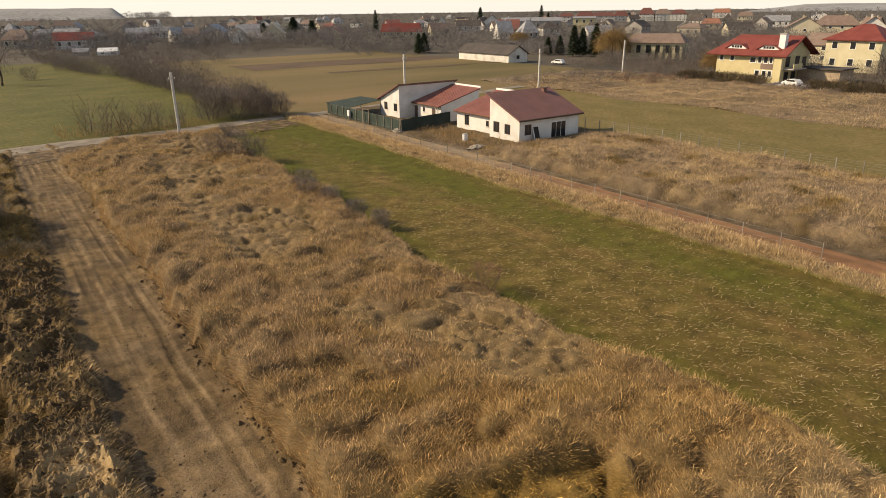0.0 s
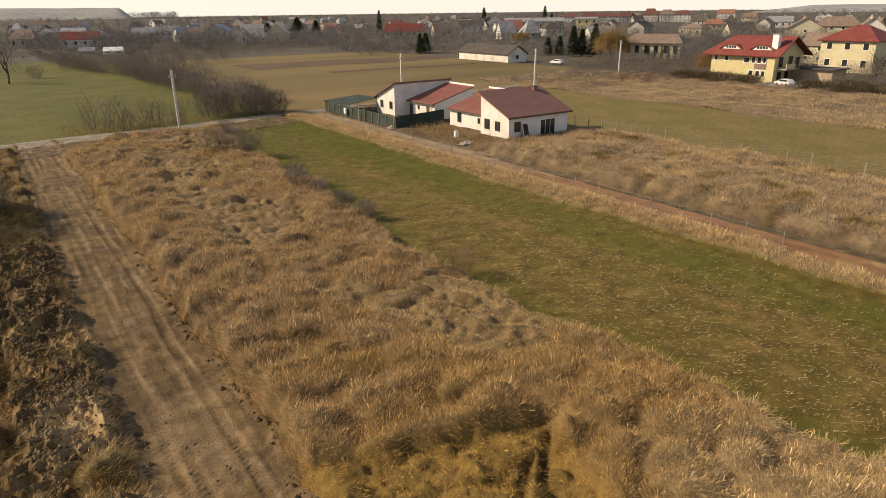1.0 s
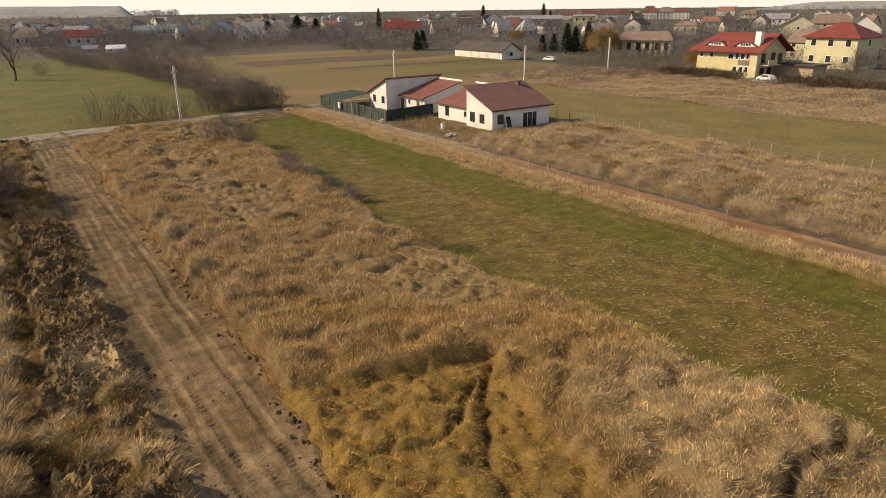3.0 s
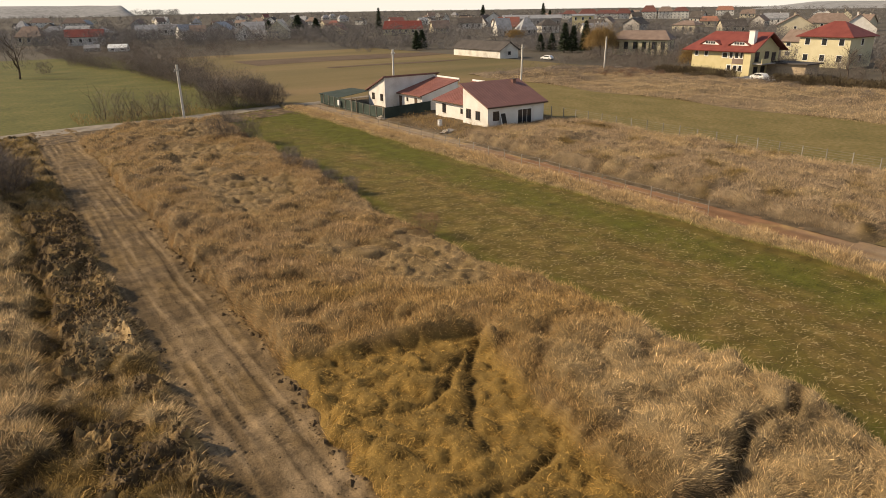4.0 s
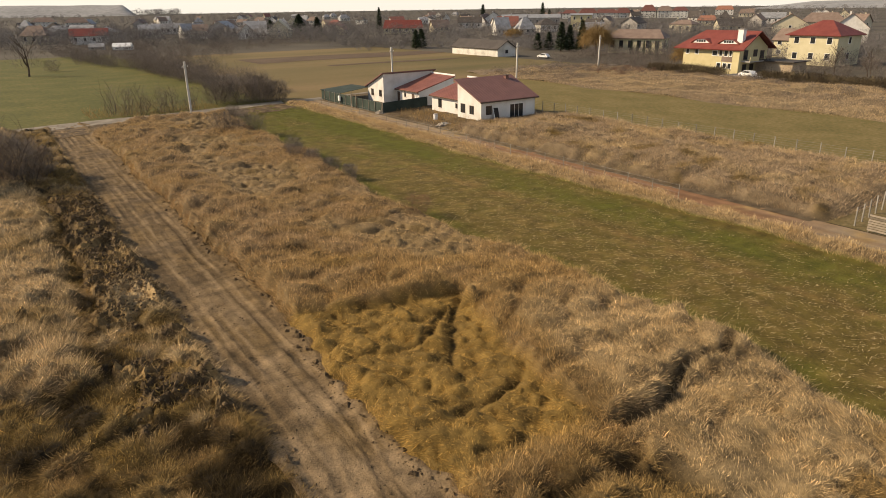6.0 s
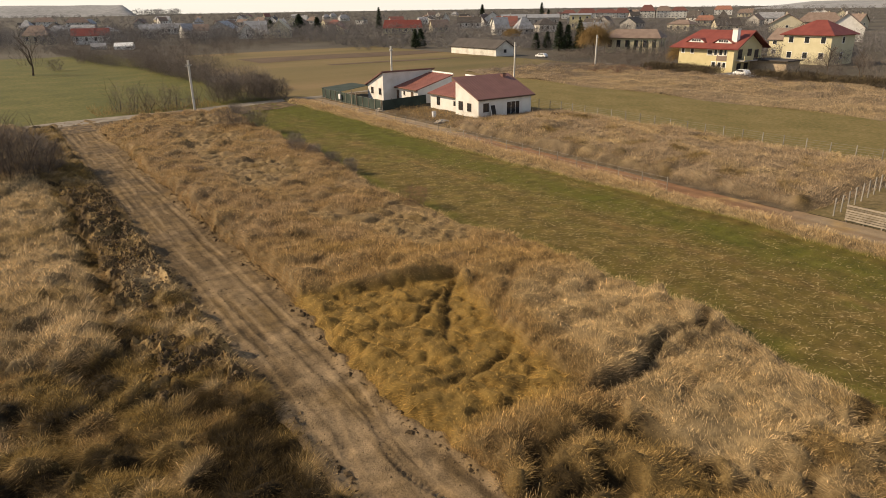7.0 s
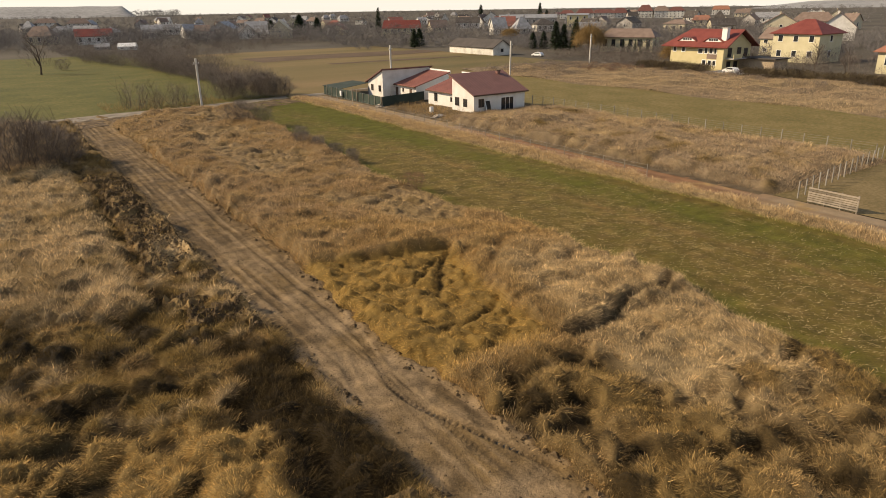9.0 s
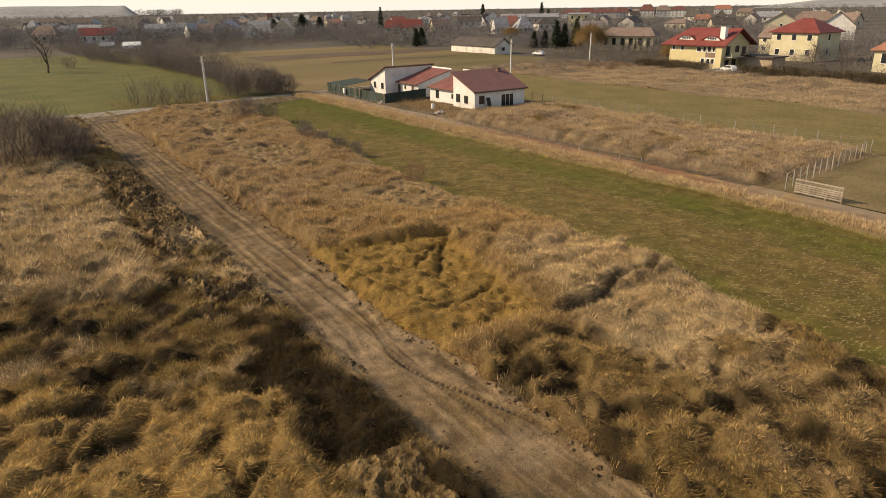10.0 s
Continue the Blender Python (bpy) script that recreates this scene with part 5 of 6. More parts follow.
# ---- fences ----
def post_fence(name, points, height, label, category, thick=0.05, wires=4, net=None, name_post="post", lean=0.03, seed=1):
    r = random.Random(seed)
    f = thing(name, label, category)
    tops = []
    for x, y in points:
        lx, ly = r.uniform(-lean, lean), r.uniform(-lean, lean)
        hh = height * r.uniform(0.94, 1.05)
        q = [(x - thick, y - thick, -0.1), (x + thick, y - thick, -0.1), (x + thick, y + thick, -0.1), (x - thick, y + thick, -0.1)]
        part(name_post, prism(q, (lx, ly, hh + 0.1)), POST, f)
        tops.append((x, y, hh, lx, ly))
    for k in range(wires):
        z = height * (0.2 + 0.75 * k / max(1, wires - 1))
        bm = bmesh.new()
        for (xa, ya, *_), (xb, yb, *_) in zip(tops[:-1], tops[1:]):
            rod(bm, (xa, ya - 0.02, z), (xb, yb, z - 0.02), 0.006, 0.006, 4)
        part("wire", bm, WIRE, f)
    if net:
        for (xa, ya, *_), (xb, yb, *_) in zip(tops[:-1], tops[1:]):
            d = (Vector((yb - ya, xa - xb, 0)).normalized()) * 0.07
            q = [(xa + d.x, ya + d.y, 0.05), (xb + d.x, yb + d.y, 0.05), (xb + d.x, yb + d.y, height * 0.97), (xa + d.x, ya + d.y, height * 0.97)]
            part("net", prism(q, (d.x * 0.15, d.y * 0.15, 0)), net, f)
    return f


post_fence("wire_fence", [(44.9, 22 + 2.9 * k) for k in range(27)], 1.35, "low wire fence on thin concrete posts along the lane", "fence", 0.022)
post_fence("wire_fence", [(70.8 + 0.1 * math.sin(k), 12.5 + 2.65 * k) for k in range(31)], 1.75, "tall wire fence on pale concrete posts along the meadow", "fence", 0.04, 6, seed=2)
post_fence("side_fence", [(49.3 + 1.55 * k, 9.2 + 0.19 * k) for k in range(15)], 1.55, "pale concrete post fence closing off the mown lot", "fence", 0.045, 6, seed=3, lean=0.05)
post_fence("net_fence", [(49.0, 83.0 + 2.2 * k) for k in range(11)], 1.85, "dark green shade-net fence round the yard", "fence", 0.035, 2, NET, seed=4)
post_fence("net_fence", [(49.15 + 2.0 * k, 82.8 + 0.42 * k) for k in range(6)], 1.85, "dark green shade-net fence beside the house", "fence", 0.035, 2, NET, seed=5)

g = thing("board_gate", "weathered grey board gate beside the lane", "gate")
for k in range(7):
    z = 0.12 + 0.185 * k
    part("board", prism([(48.55, 3.9, z), (48.55, 8.0, z + 0.02), (48.55, 8.0, z + 0.16), (48.55, 3.9, z + 0.14)], (0.03, 0, 0)), WOOD, g)
for y in (4.0, 5.3, 6.6, 7.9):
    part("post", boxed(48.585, 48.68, y - 0.05, y + 0.05, -0.1, 1.42), WOOD, g)

s = thing("shade_shelter", "dark green netted lean-to shelter by the house", "shelter")
for x, y, z in ((49.4, 99, 1.75), (49.4, 107, 1.75), (55.6, 99.8, 2.35), (55.6, 107, 2.2), (49.4, 103, 1.75)):
    part("post", rod(bmesh.new(), (x, y, -0.1), (x, y, z), 0.05, 0.05), POST, s)
part("canopy", prism([(49.1, 98.8, 1.75), (55.9, 98.8 + 0.9, 2.4), (55.9, 107.2, 2.25), (49.1, 107.2, 1.75)], (0, 0, 0.05)), NET, s)
part("side_net", boxed(49.3, 49.35, 99, 107, 0.05, 1.7), NET, s)
a = thing("gate_frame", "pale wooden gate frame in the yard fence", "gate")
for y in (91.6, 93.4):
    part("post", boxed(48.75, 48.85, y - 0.05, y + 0.05, -0.1, 2.2), WOOD, a)
part("beam", boxed(48.73, 48.87, 91.5, 93.5, 2.2, 2.3), WOOD, a)
m = thing("meter_box", "white meter box on a post by the yard", "meter box")
part("post", boxed(48.65, 48.75, 97.95, 98.05, -0.1, 0.6), POST, m)
part("box", boxed(48.55, 48.85, 97.7, 98.3, 0.6, 1.5, 0.03), WHITE_PAINT, m)


# ---- power poles ----
def power_pole(x, y, height, lean, label):
    p = thing("power_pole", label, "power pole", "power poles", at=pose(x, y, 0, 0, lean, 0))
    part("shaft", prism([(-0.16, -0.12, -0.3), (0.16, -0.12, -0.3), (0.16, 0.12, -0.3), (-0.16, 0.12, -0.3)], (0, 0, height + 0.3)), CONCRETE, p)
    part("bracket", boxed(-0.45, 0.45, -0.15, -0.12, height - 0.9, height - 0.8), WIRE, p)
    for k in (-0.4, 0.4):
        part("insulator", rod(bmesh.new(), (k, -0.135, height - 0.8), (k, -0.135, height - 0.6), 0.05, 0.03), WHITE_PAINT, p)
    lamp = part("lamp_arm", rod(bmesh.new(), (0, -0.14, height - 1.1), (-0.5, -0.6, height - 0.9), 0.03, 0.03), WIRE, p)
    part("lamp_head", boxed(-0.75, -0.45, -0.7, -0.5, height - 0.98, height - 0.86), GREY_WALL, lamp)
    return p


power_pole(23.5, 102.0, 8.6, 0, "pale concrete power pole beside the gravel road")
power_pole(68.3, 112.5, 8.6, 0, "pale concrete power pole behind the houses")
power_pole(102.0, 111.5, 8.2, 1, "pale concrete power pole at the meadow's edge")
power_pole(137.4, 118.5, 8.6, 1, "pale concrete power pole below the village")


# ---- the village ----
def village_house(x, y, turn, w, d, eave, ridge, wall_mat, roof_mat, label, hip=0.0, columns=3, storeys=1, chimney=True, over=0.6, frames=WHITE_FRAME, name="village_house"):
    """A house with its front along local x, facing local -y; a gabled or hipped roof with its ridge along x."""
    h = thing(name, label, "house", at=pose(x, y, 0, 0, 0, turn))
    a, b = w / 2, d / 2
    if hip:
        part("wall", boxed(-a, a, -b, b, -0.3, eave), wall_mat, h)
    else:
        part("wall", prism([(-a, -b, -0.3), (-a, b, -0.3), (-a, b, eave), (-a, 0, ridge - 0.25), (-a, -b, eave)], (w, 0, 0)), wall_mat, h)
    bm = bmesh.new()
    k = (ridge - eave) / b
    e = eave - over * k
    low = [bm.verts.new(p) for p in ((-a - over, -b - over, e), (a + over, -b - over, e), (a + over, b + over, e), (-a - over, b + over, e))]
    i = hip * b
    r0, r1 = bm.verts.new((-a - over + i, 0, ridge)), bm.verts.new((a + over - i, 0, ridge))
    tops = [bm.faces.new(f) for f in ((low[0], low[1], r1, r0), (low[2], low[3], r0, r1))]
    if hip:
        tops += [bm.faces.new(f) for f in ((low[1], low[2], r1), (low[3], low[0], r0))]
    bmesh.ops.recalc_face_normals(bm, faces=bm.faces)
    bmesh.ops.solidify(bm, geom=tops, thickness=0.18)
    roof = part("roof", bm, roof_mat, h)
    if chimney:
        ch = part("chimney", boxed(a * 0.3, a * 0.3 + 0.7, 0.6, 1.3, ridge - 1.6, ridge + 0.7), wall_mat, roof)
        part("cap", boxed(a * 0.3 - 0.1, a * 0.3 + 0.8, 0.5, 1.4, ridge + 0.7, ridge + 0.82), roof_mat, ch)
    step = eave / storeys
    for s_ in range(storeys):
        z0 = s_ * step + step * 0.33
        for c_ in range(columns):
            xc = -a + w * (c_ + 0.5) / columns
            ww = min(1.5, w / columns * 0.45)
            fr = part("window", boxed(xc - ww / 2, xc + ww / 2, -b - 0.05, -b + 0.05, z0, z0 + step * 0.45), frames, h)
            part("pane", boxed(xc - ww / 2 + 0.12, xc + ww / 2 - 0.12, -b - 0.07, -b - 0.045, z0 + 0.12, z0 + step * 0.45 - 0.12), PANE, fr)
        for sgn in (-1, 1):
            xs = sorted((sgn * (a - 0.05), sgn * (a + 0.05)))
            fr = part("window", boxed(*xs, -0.7, 0.7, z0, z0 + step * 0.45), frames, h)
            xs = sorted((sgn * (a + 0.045), sgn * (a + 0.07)))
            part("pane", boxed(*xs, -0.55, 0.55, z0 + 0.12, z0 + step * 0.45 - 0.12), PANE, fr)
    return h


# the long barn by the far street
village_house(148.0, 184.5, -90, 27, 8, 2.9, 5.3, AGED_WALL, SLATE, "long low white barn with a dark roof", columns=0, chimney=False, frames=GREY_WALL, name="barn")


def big_villa():
    h = thing("villa", "two-storey yellow villa with red tiled roof and balcony", "house", at=pose(148.0, 91.0, 0, 0, 0, -90))
    part("wall", boxed(-8, 8, 0, 11.5, -0.3, 6.25), YELLOW, h)
    part("gable", prism([(-4.5, 0.3, 6.25), (-4.5, 11.2, 6.25), (-4.5, 5.75, 9.45)], (12.5, 0, 0)), YELLOW, h)
    bm = bmesh.new()
    pts = [(-10.2, -1.4, 5.75), (9.6, -1.4, 5.75), (9.4, 5.75, 9.95), (-6.0, 5.75, 9.95), (-10.2, 12.9, 5.75), (9.6, 12.9, 5.75)]
    v = [bm.verts.new(p) for p in pts]
    f = [bm.faces.new((v[0], v[1], v[2], v[3])), bm.faces.new((v[5], v[4], v[3], v[2])), bm.faces.new((v[4], v[0], v[3]))]
    bmesh.ops.recalc_face_normals(bm, faces=bm.faces)
    bmesh.ops.solidify(bm, geom=f, thickness=0.22)
    roof = part("roof", bm, BRIGHT_RED, h)
    for x in (-3.6, 4.2):
        d = part("dormer", prism([(x - 2.4, 0.55, 7.0), (x + 2.4, 0.55, 7.0), (x + 1.1, 0.55, 7.85), (x - 1.1, 0.55, 7.85)], (0, 3.0, 0)), WHITE_FRAME, roof)
        for k in range(4):
            part("pane", boxed(x - 1.25 + 0.68 * k, x - 0.75 + 0.68 * k, 0.5, 0.548, 7.2, 7.7), PANE, d)
        part("dormer_roof", prism([(x - 2.9, 0.3, 6.95), (x - 1.2, 0.3, 7.9), (x + 1.2, 0.3, 7.9), (x + 2.9, 0.3, 6.95), (x + 2.9, 0.3, 7.12), (x + 1.2, 0.3, 8.06), (x - 1.2, 0.3, 8.06), (x - 2.9, 0.3, 7.12)], (0, 3.4, 0)), BRIGHT_RED, roof)
    ch = part("chimney", boxed(6.0, 7.4, 1.2, 2.4, 6.2, 10.3), WHITE_FRAME, roof)
    part("cap", boxed(5.9, 7.5, 1.1, 2.5, 10.3, 10.5), GREY_WALL, ch)
    for x0, x1, z0, z1 in ((-7.3, -6.2, 4.2, 5.6), (-4.6, -3.4, 4.2, 5.6), (0.4, 2.0, 4.0, 5.4), (2.3, 3.4, 4.0, 5.6), (3.7, 4.9, 4.0, 5.6), (5.1, 6.0, 4.0, 5.6), (1.9, 3.2, 1.1, 2.6), (3.6, 4.8, 1.1, 2.6), (5.0, 6.1, 1.1, 2.6)):
        fr = part("window", boxed(x0, x1, -0.09, 0.05, z0, z1), WHITE_FRAME, h)
        part("pane", boxed(x0 + 0.18, x1 - 0.18, -0.12, -0.085, z0 + 0.18, z1 - 0.18), PANE, fr)
    part("panel", boxed(3.2, 6.1, -0.06, 0.03, 2.8, 4.2), OLD_TILE, h, "brown timber panel under the windows")
    part("pillar", boxed(6.6, 8.4, -0.8, 0.2, -0.2, 5.9), YELLOW, h)
    bal = part("balcony", boxed(8.02, 10.6, 0.4, 9.5, 2.9, 3.15), GREY_WALL, h)
    part("parapet", boxed(10.45, 10.6, 0.4, 4.0, 3.15, 4.2), YELLOW, bal)
    for k in range(9):
        part("baluster", rod(bmesh.new(), (10.5, 4.4 + 0.6 * k, 3.15), (10.5, 4.4 + 0.6 * k, 4.1), 0.05, 0.05), FRAME, bal)
    for y0, z0, z1 in ((1.5, 0.0, 2.3), (4.5, 0.2, 2.3), (1.5, 3.3, 5.6), (5.5, 3.3, 5.6), (8.5, 3.3, 5.3)):
        fr = part("window", boxed(7.95, 8.07, y0, y0 + 1.7, z0, z1), FRAME, h)
        part("pane", boxed(8.07, 8.10, y0 + 0.15, y0 + 1.55, z0 + 0.15, z1 - 0.15), PANE, fr)
    gar = part("garage", boxed(8.1, 17.5, 7.0, 13.0, -0.2, 2.9), GARAGE, h, "low beige-brown garage wing")
    part("garage_roof", boxed(8.1, 18.2, 6.2, 13.4, 2.9, 3.15), SLATE, gar)
    return h


big_villa()
village_house(192.5, 86.0, -90, 13.5, 12.5, 8.3, 11.6, PALE_YELLOW, BRIGHT_RED, "two-storey pale yellow house with a red hipped roof", 1.0, 3, 2, False, 0.9)
village_house(174.0, 49.0, -90, 14, 11, 5.6, 9.2, PALE_YELLOW, ORANGE_TILE, "cream house with an orange tiled hipped roof", 0.9, 3, 1, False, 0.9)
village_house(194.5, 153.0, -64, 19, 10, 5.6, 8.0, PALE_YELLOW, OLD_TILE, "long yellow house with a weathered tiled roof and arches", 0.6, 6, 1, False, 0.9, frames=FRAME)
village_house(48.6, 405, -10, 18, 10, 4.8, 8.2, PLASTER, BRIGHT_RED, "white house with red roof among bare trees", 0, 4, 1)
village_house(42.4, 338, -14, 6.5, 6, 1.4, 2.9, TIN, TIN, "low pale greenhouse shed among bare trees", 0, 2, 1, False, 0.1)
village_house(52.0, 330, -20, 8, 6, 1.5, 3.0, WHITE_PAINT, WHITE_PAINT, "low white greenhouse shed among bare trees", 0, 2, 1, False, 0.1)
village_house(49.2, 560, -12, 16, 12, 4.2, 7.6, GREY_WALL, TIN, "grey house with a tin roof among bare trees", 0.8, 3, 1)
village_house(74.9, 1000, -8, 26, 16, 6, 11, PLASTER, OLD_TILE, "large hazy house with a brown-red roof", 0.8, 5, 2)
village_house(98.1, 880, -8, 24, 14, 6, 11, PLASTER, OLD_TILE, "large hazy house with a brown-red roof", 0.8, 5, 2)
village_house(121, 540, -20, 22, 12, 4.8, 7.6, PLASTER, TIN, "white building with a pale tin roof", 0, 5, 1)
village_house(132, 440, 55, 17, 15, 5.4, 10.0, GREY_WALL, TIN, "grey house with a steep tin roof", 0, 3, 1)
village_house(143, 428, -30, 10, 9, 3.2, 6.0, GREY_WALL, TIN, "low shed with a tin roof", 0, 2, 1, False)
village_house(144, 402, -30, 10, 8, 2.8, 5.0, PLASTER, TIN, "low white shed with a tin roof", 0, 2, 1, False)
village_house(152, 392, 62, 14, 12, 5.2, 10.4, CREAM, CREAM, "cream gabled house among bare trees", 0, 3, 2)
village_house(237, 388, -32, 26, 10, 4.2, 8.8, PALE_YELLOW, BRIGHT_RED, "long house with an orange-red roof", 0.3, 6, 1)
village_house(335, 445, -37, 19, 11, 5.0, 9.0, PLASTER, SLATE, "white house with a dark roof", 0, 4, 1)
village_house(386, 478, 50, 17, 18, 6.0, 12.0, PLASTER, SLATE, "white steep-gabled house with a dark roof", 0, 3, 2)
village_house(363, 402, -42, 45, 16, 8.0, 10.4, GREY_WALL, TIN, "long grey industrial hall with a tin roof", 0, 9, 1, False)
village_house(366, 350, -46, 15, 12, 10.0, 11.0, YELLOW, TIN, "square bright yellow building", 0, 3, 2, False)
for k, (dx, hh) in enumerate(((-36, 13), (-12, 14.5), (12, 13.2), (34, 14.6))):
    village_house(690 + dx * 0.70, 640 - dx * 0.70, -46 + 6 * (k % 2), 19 + 5 * (k % 3), 14, 7, hh - 2.0, AGED_WALL, DULL_RED, "apartment block with a dull red roof", 0.7, 4, 2)
for k, (dx, hh) in enumerate(((-17, 17.5), (3, 16), (22, 15))):
    village_house(735 + dx * 0.62, 570 - dx * 0.78, -52 + 7 * (k % 2), 19, 15, 9, hh - 1.5, AGED_WALL, DULL_RED if k != 1 else OLD_TILE, "apartment block with a dull red roof", 0.7, 4, 3)
village_house(353, 186, 30, 17, 17, 6.0, 11.0, CREAM, OLD_TILE, "cream gabled house with a brown roof", 0, 3, 2)
village_house(388, 187, -64, 22, 13, 6.5, 11.0, CREAM, OLD_TILE, "cream house with a brown-red hipped roof", 0.8, 4, 2)
village_house(314, 137, 25, 14, 14, 6.0, 11.8, PLASTER, OLD_TILE, "white gabled house with a brown roof", 0, 3, 2)
village_house(476, 322, -56, 14, 10, 4.5, 7.8, CREAM, ORANGE_TILE, "small house with an orange roof", 0.5, 3, 1)
village_house(371, 269, 36, 8, 9, 5.0, 8.0, CREAM, TIN, "small cream gabled house", 0, 2, 2)
village_house(967, 636, -56, 26, 14, 8, 13.5, PLASTER, ORANGE_TILE, "distant white house with an orange roof", 0.5, 5, 2)
village_house(811, 500, -58, 18, 12, 5, 9.5, CREAM, OLD_TILE, "distant cream house with a brown roof", 0.5, 4, 1)
village_house(553, 313, -60, 18, 12, 5, 9, PLASTER, TIN, "distant white house with a grey roof", 0, 4, 1)
village_house(213, 104, -90, 12, 9, 5.5, 8.5, PALE_YELLOW, OLD_TILE, "cream house behind the gardens", 0, 3, 2)
far = random.Random(5)
for k in range(95):
    bearing = far.uniform(3, 69)
    dist = 400 + 1000 * far.random() ** 1.2
    if bearing > 50:
        dist = max(dist, 430)
    w = far.uniform(8, 15)
    wm = far.choice([PLASTER, PLASTER, AGED_WALL, CREAM, GREY_WALL])
    rm, rl = far.choice([(BRICK_RED, "dull red"), (OLD_TILE, "brown"), (OLD_TILE, "brown"), (SLATE, "dark"), (SLATE, "dark"), (TIN, "tin"), (TIN, "tin")])
    village_house(dist * math.sin(radians(bearing)), dist * math.cos(radians(bearing)), -bearing + far.choice([-25, 0, 20, 65, 90]), w, far.uniform(9, 12), far.uniform(3.4, 5.4), far.uniform(6.8, 10.4), wm, rm, "distant village house with a %s roof" % rl, far.choice([0, 0, 0.8]), 3, 1)

for x, y, h, w in ((181, 178.5, 10.5, 2.6), (183.2, 176.3, 9.4, 2.4), (186, 172.6, 11.2, 2.5), (188.5, 175, 9.6, 2.6), (150.7, 234.5, 7.6, 2.2), (157, 240, 7.6, 2.4), (181.3, 192, 6.2, 2.0), (184.5, 189.0, 6.6, 2.0), (262.7, 466.9, 17, 3.0), (433, 555, 18.5, 4.0), (462, 497, 19.5, 3.5), (471, 497, 13, 3.0), (176, 420, 13, 5.0), (188, 418, 11, 4.0), (160, 430, 10, 3.5)):
    conifer(x, y, h, w, int(x * 7 + y))
for k in range(5):
    conifer(187 + 0.4 * k, 149.5 - 2.4 * k, 4.6, 0.7, 300 + k)
willow(179, 158.5, 9.8, 9.5, 61)
willow(214, 246, 6.2, 8.5, 62)
willow(160, 107, 5.5, 6.0, 63)

for k, (x, y, h, w) in enumerate([(168, 70, 5.5, 3.2), (173, 64, 5.0, 3.0), (165, 61, 4.6, 2.8), (180, 76, 6.0, 3.4), (178, 96, 6.5, 3.2), (171, 101, 6.0, 3.0), (186, 106, 7.5, 3.4), (196, 118, 8.0, 3.6), (182, 120, 6.5, 3.2), (170, 118, 6.0, 3.0)]):
    bare_tree(x, y, h, w, 210 + k, "bare garden tree among the village houses", 1, per=700, width=0.06)

# hedge and rough scrub below the village
x, y = scatter(139.0, 144.5, 40, 104, 60)
keep = (y < 73.0) | (y > 82.5)
x, y = x[keep], y[keep]
n = len(x)
tagged(blades("garden_hedge", np.stack([x, y, rng.uniform(0.0, 1.9, n) * (0.6 + 0.5 * fbm(x, y, 5, 2, 99))], -1), np.stack([rng.normal(0, 0.6, n), rng.normal(0, 0.6, n), np.ones(n)], -1), rng.uniform(0.5, 1.1, n), rng.uniform(0.06, 0.14, n), np.full(n, 0.2), HEDGE, simple=True), "brown clipped winter hedge before the villa", "hedge", kind="stuff")
wood("scrub", 150, lambda r: (r.uniform(126, 143), r.uniform(42, 128)), 0.8, 2.2, 200, 0.06, 75, "dark brown scrub between the dead grass and the gardens", TWIG)
wood("scrub", 70, lambda r: (r.uniform(104, 150), r.uniform(104, 126)), 1.6, 3.4, 220, 0.07, 71, "low brown scrub at the meadow's end", TWIG)
wood("scrub", 120, lambda r: (r.uniform(145, 190), r.uniform(26, 82)), 2.2, 4.5, 260, 0.07, 73, "brown garden scrub behind the hedge", TWIG)
wood("scrub", 130, lambda r: (r.uniform(146, 182), r.uniform(104, 152)), 2.0, 4.5, 260, 0.07, 74, "brown garden scrub along the far street", TWIG)
wood("scrub", 26, lambda r: (r.uniform(122, 138), r.uniform(98, 112)), 1.2, 2.2, 260, 0.06, 72, "low reddish scrub below the village", TWIG_RED)


te = thing("terrace", "low pale concrete terrace before the yellow villa", "terrace")
part("slab", boxed(140.0, 147.4, 73.6, 82.4, -0.1, 0.06, 0.02), CONCRETE, te)
for y in (73.7, 82.15):
    part("kerb", boxed(140.0, 147.4, y, y + 0.15, 0.06, 0.4, 0.02), CONCRETE, te)


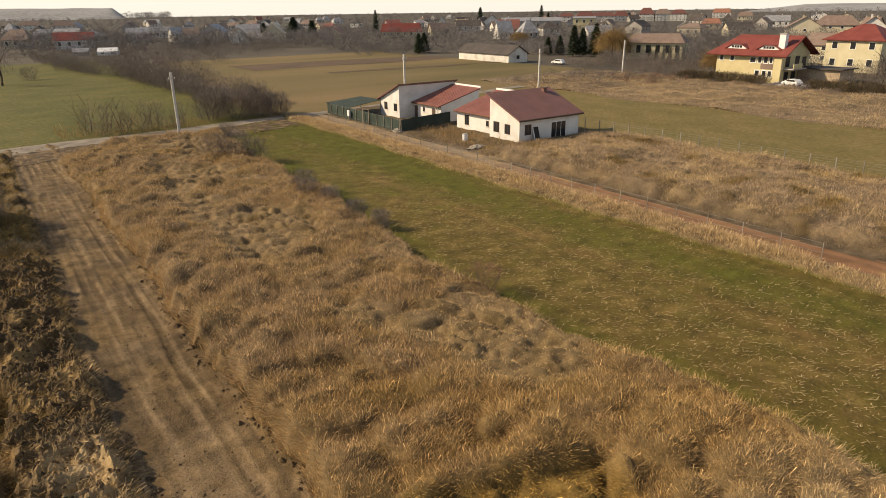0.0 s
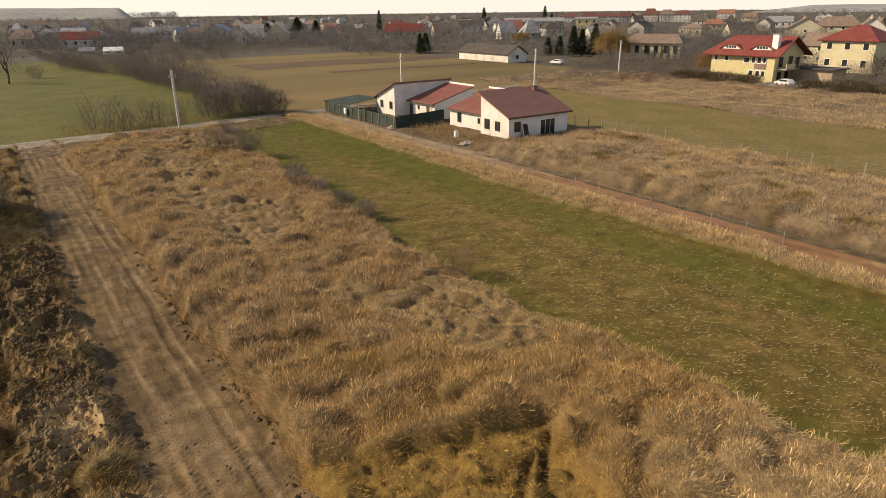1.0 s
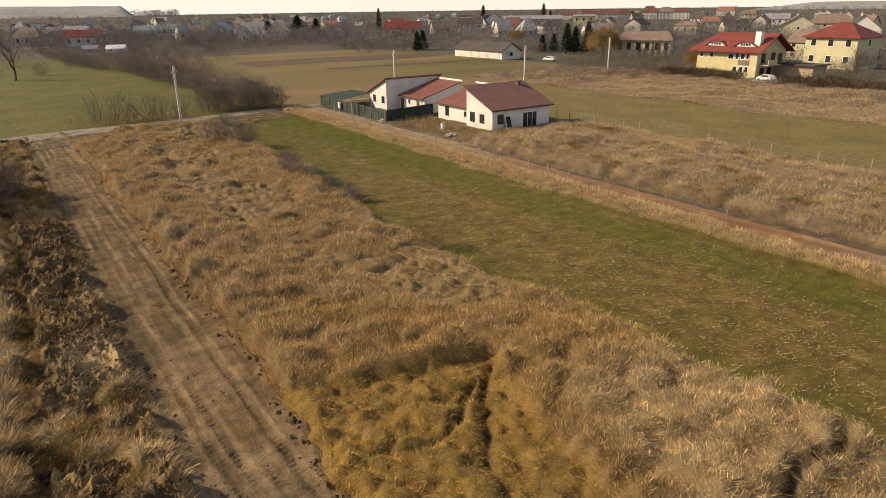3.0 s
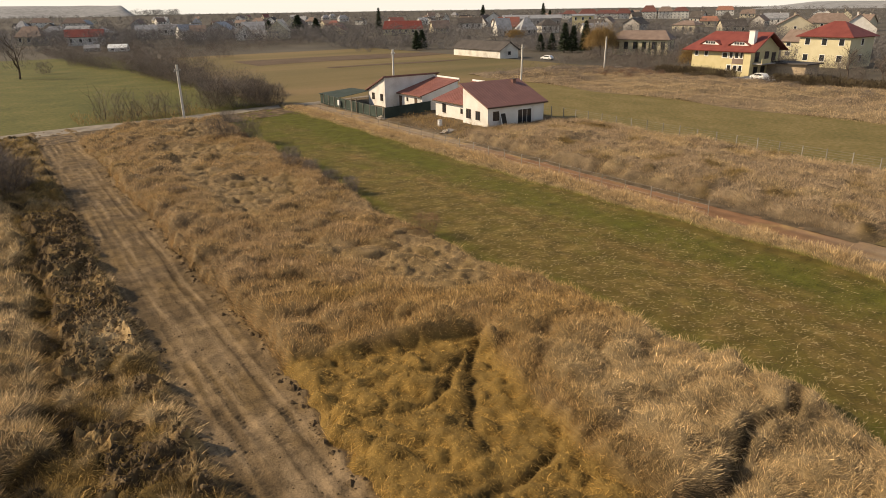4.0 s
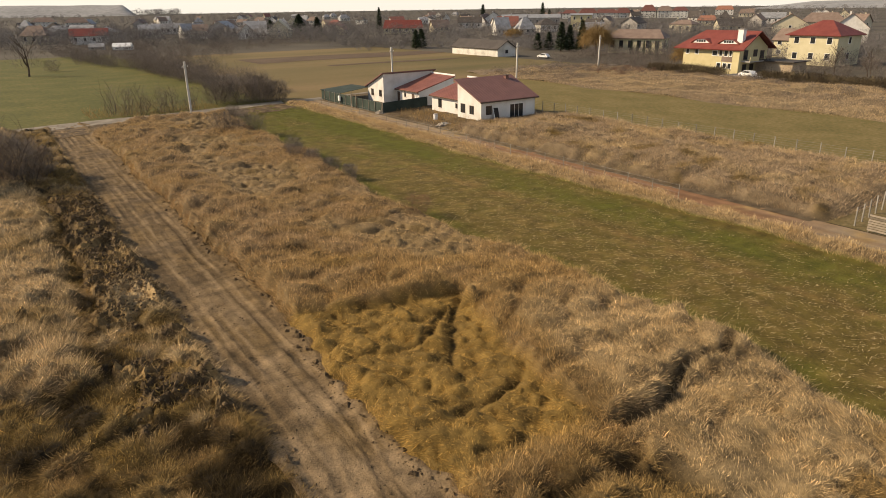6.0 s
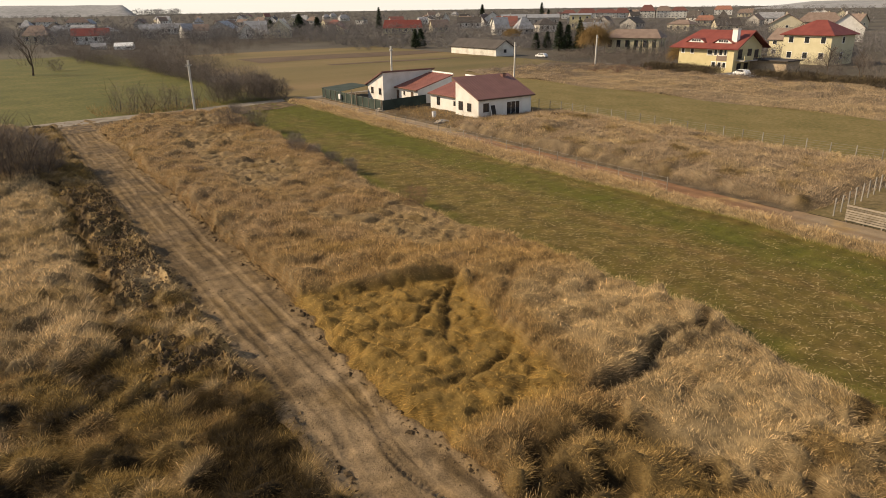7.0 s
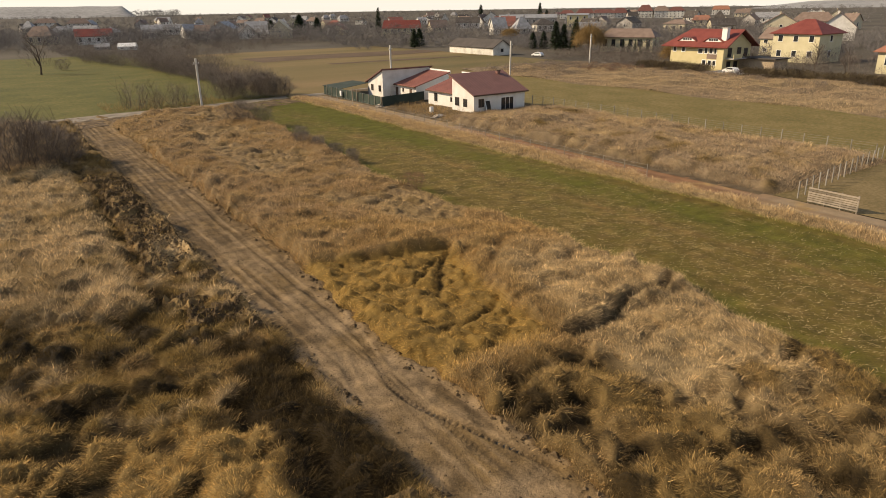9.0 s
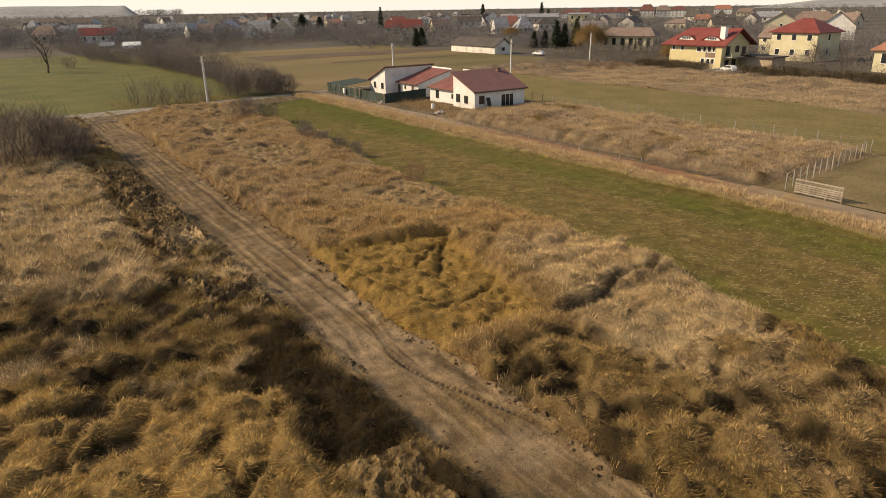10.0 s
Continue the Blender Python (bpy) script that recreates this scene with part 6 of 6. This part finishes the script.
# ---- parked cars ----
def car(x, y, turn, label, z=0.0):
    c = thing("car", label, "car", at=pose(x, y, z, 0, 0, turn))
    side = [(-2.1, 0.35), (-2.15, 0.75), (-1.9, 0.92), (-1.3, 1.42), (0.5, 1.45), (1.15, 0.98), (2.0, 0.82), (2.15, 0.55), (2.1, 0.35)]
    bm = prism([(a, -0.85, b) for a, b in side], (0, 1.7, 0))
    bmesh.ops.bevel(bm, geom=bm.edges[:], offset=0.07, segments=2, affect="EDGES")
    part("body", bm, WHITE_PAINT, c)
    for s_ in (-0.86, 0.83):
        part("side_window", prism([(-1.45, s_, 0.98), (0.9, s_, 0.98), (0.42, s_, 1.36), (-1.2, s_, 1.36)], (0, 0.03, 0)), PANE, c)
    part("windscreen", prism([(1.12, -0.7, 1.03), (1.12, 0.7, 1.03), (0.6, 0.7, 1.41), (0.6, -0.7, 1.41)], (0.03, 0, 0.03)), PANE, c)
    for a in (-1.35, 1.35):
        for s_ in (-0.88, 0.7):
            w = part("wheel", rod(bmesh.new(), (a, s_, 0.31), (a, s_ + 0.18, 0.31), 0.31, 0.31, 16), DARK, c)
            part("rim", rod(bmesh.new(), (a, s_ - 0.01, 0.31), (a, s_ + 0.19, 0.31), 0.19, 0.19, 12), TIN, w)
    return c


car(151.5, 156.0, 100, "white car parked on the far street")
car(144.2, 78.0, 75, "white car parked below the yellow villa", 0.06)

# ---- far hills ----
# the hills' grey is distance haze painted as their base colour
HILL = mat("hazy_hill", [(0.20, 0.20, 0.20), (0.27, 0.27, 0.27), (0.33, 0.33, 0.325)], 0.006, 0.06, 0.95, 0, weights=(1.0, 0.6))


def hill(a0, a1, dist, depth, peak, seed, label, steep=6):
    aa = np.radians(np.linspace(a0, a1, 90))
    t = np.linspace(0, 1, 12)
    A = np.repeat(aa[:, None], 12, 1)
    D = dist + depth * t[None, :]
    X, Y = D * np.sin(A), D * np.cos(A)
    u = (A - aa[0]) / (aa[-1] - aa[0])
    Z = peak * np.clip(np.sin(np.pi * t), 0, 1)[None, :] * np.clip(np.minimum(u, 1 - u) * steep, 0, 1) * (0.85 + 0.2 * fbm(u * 12, t[None, :] + 0 * u, 1.5, 4, seed)) - 2
    a = (np.arange(89)[:, None] * 12 + np.arange(11)[None, :]).ravel()
    faces = np.stack([a, a + 12, a + 13, a + 1], -1)
    tagged(new("backdrop_hill", fast_mesh("hill", np.stack([X, Y, Z], -1).reshape(-1, 3), faces, HILL, True)), label, "hill", kind="structure")


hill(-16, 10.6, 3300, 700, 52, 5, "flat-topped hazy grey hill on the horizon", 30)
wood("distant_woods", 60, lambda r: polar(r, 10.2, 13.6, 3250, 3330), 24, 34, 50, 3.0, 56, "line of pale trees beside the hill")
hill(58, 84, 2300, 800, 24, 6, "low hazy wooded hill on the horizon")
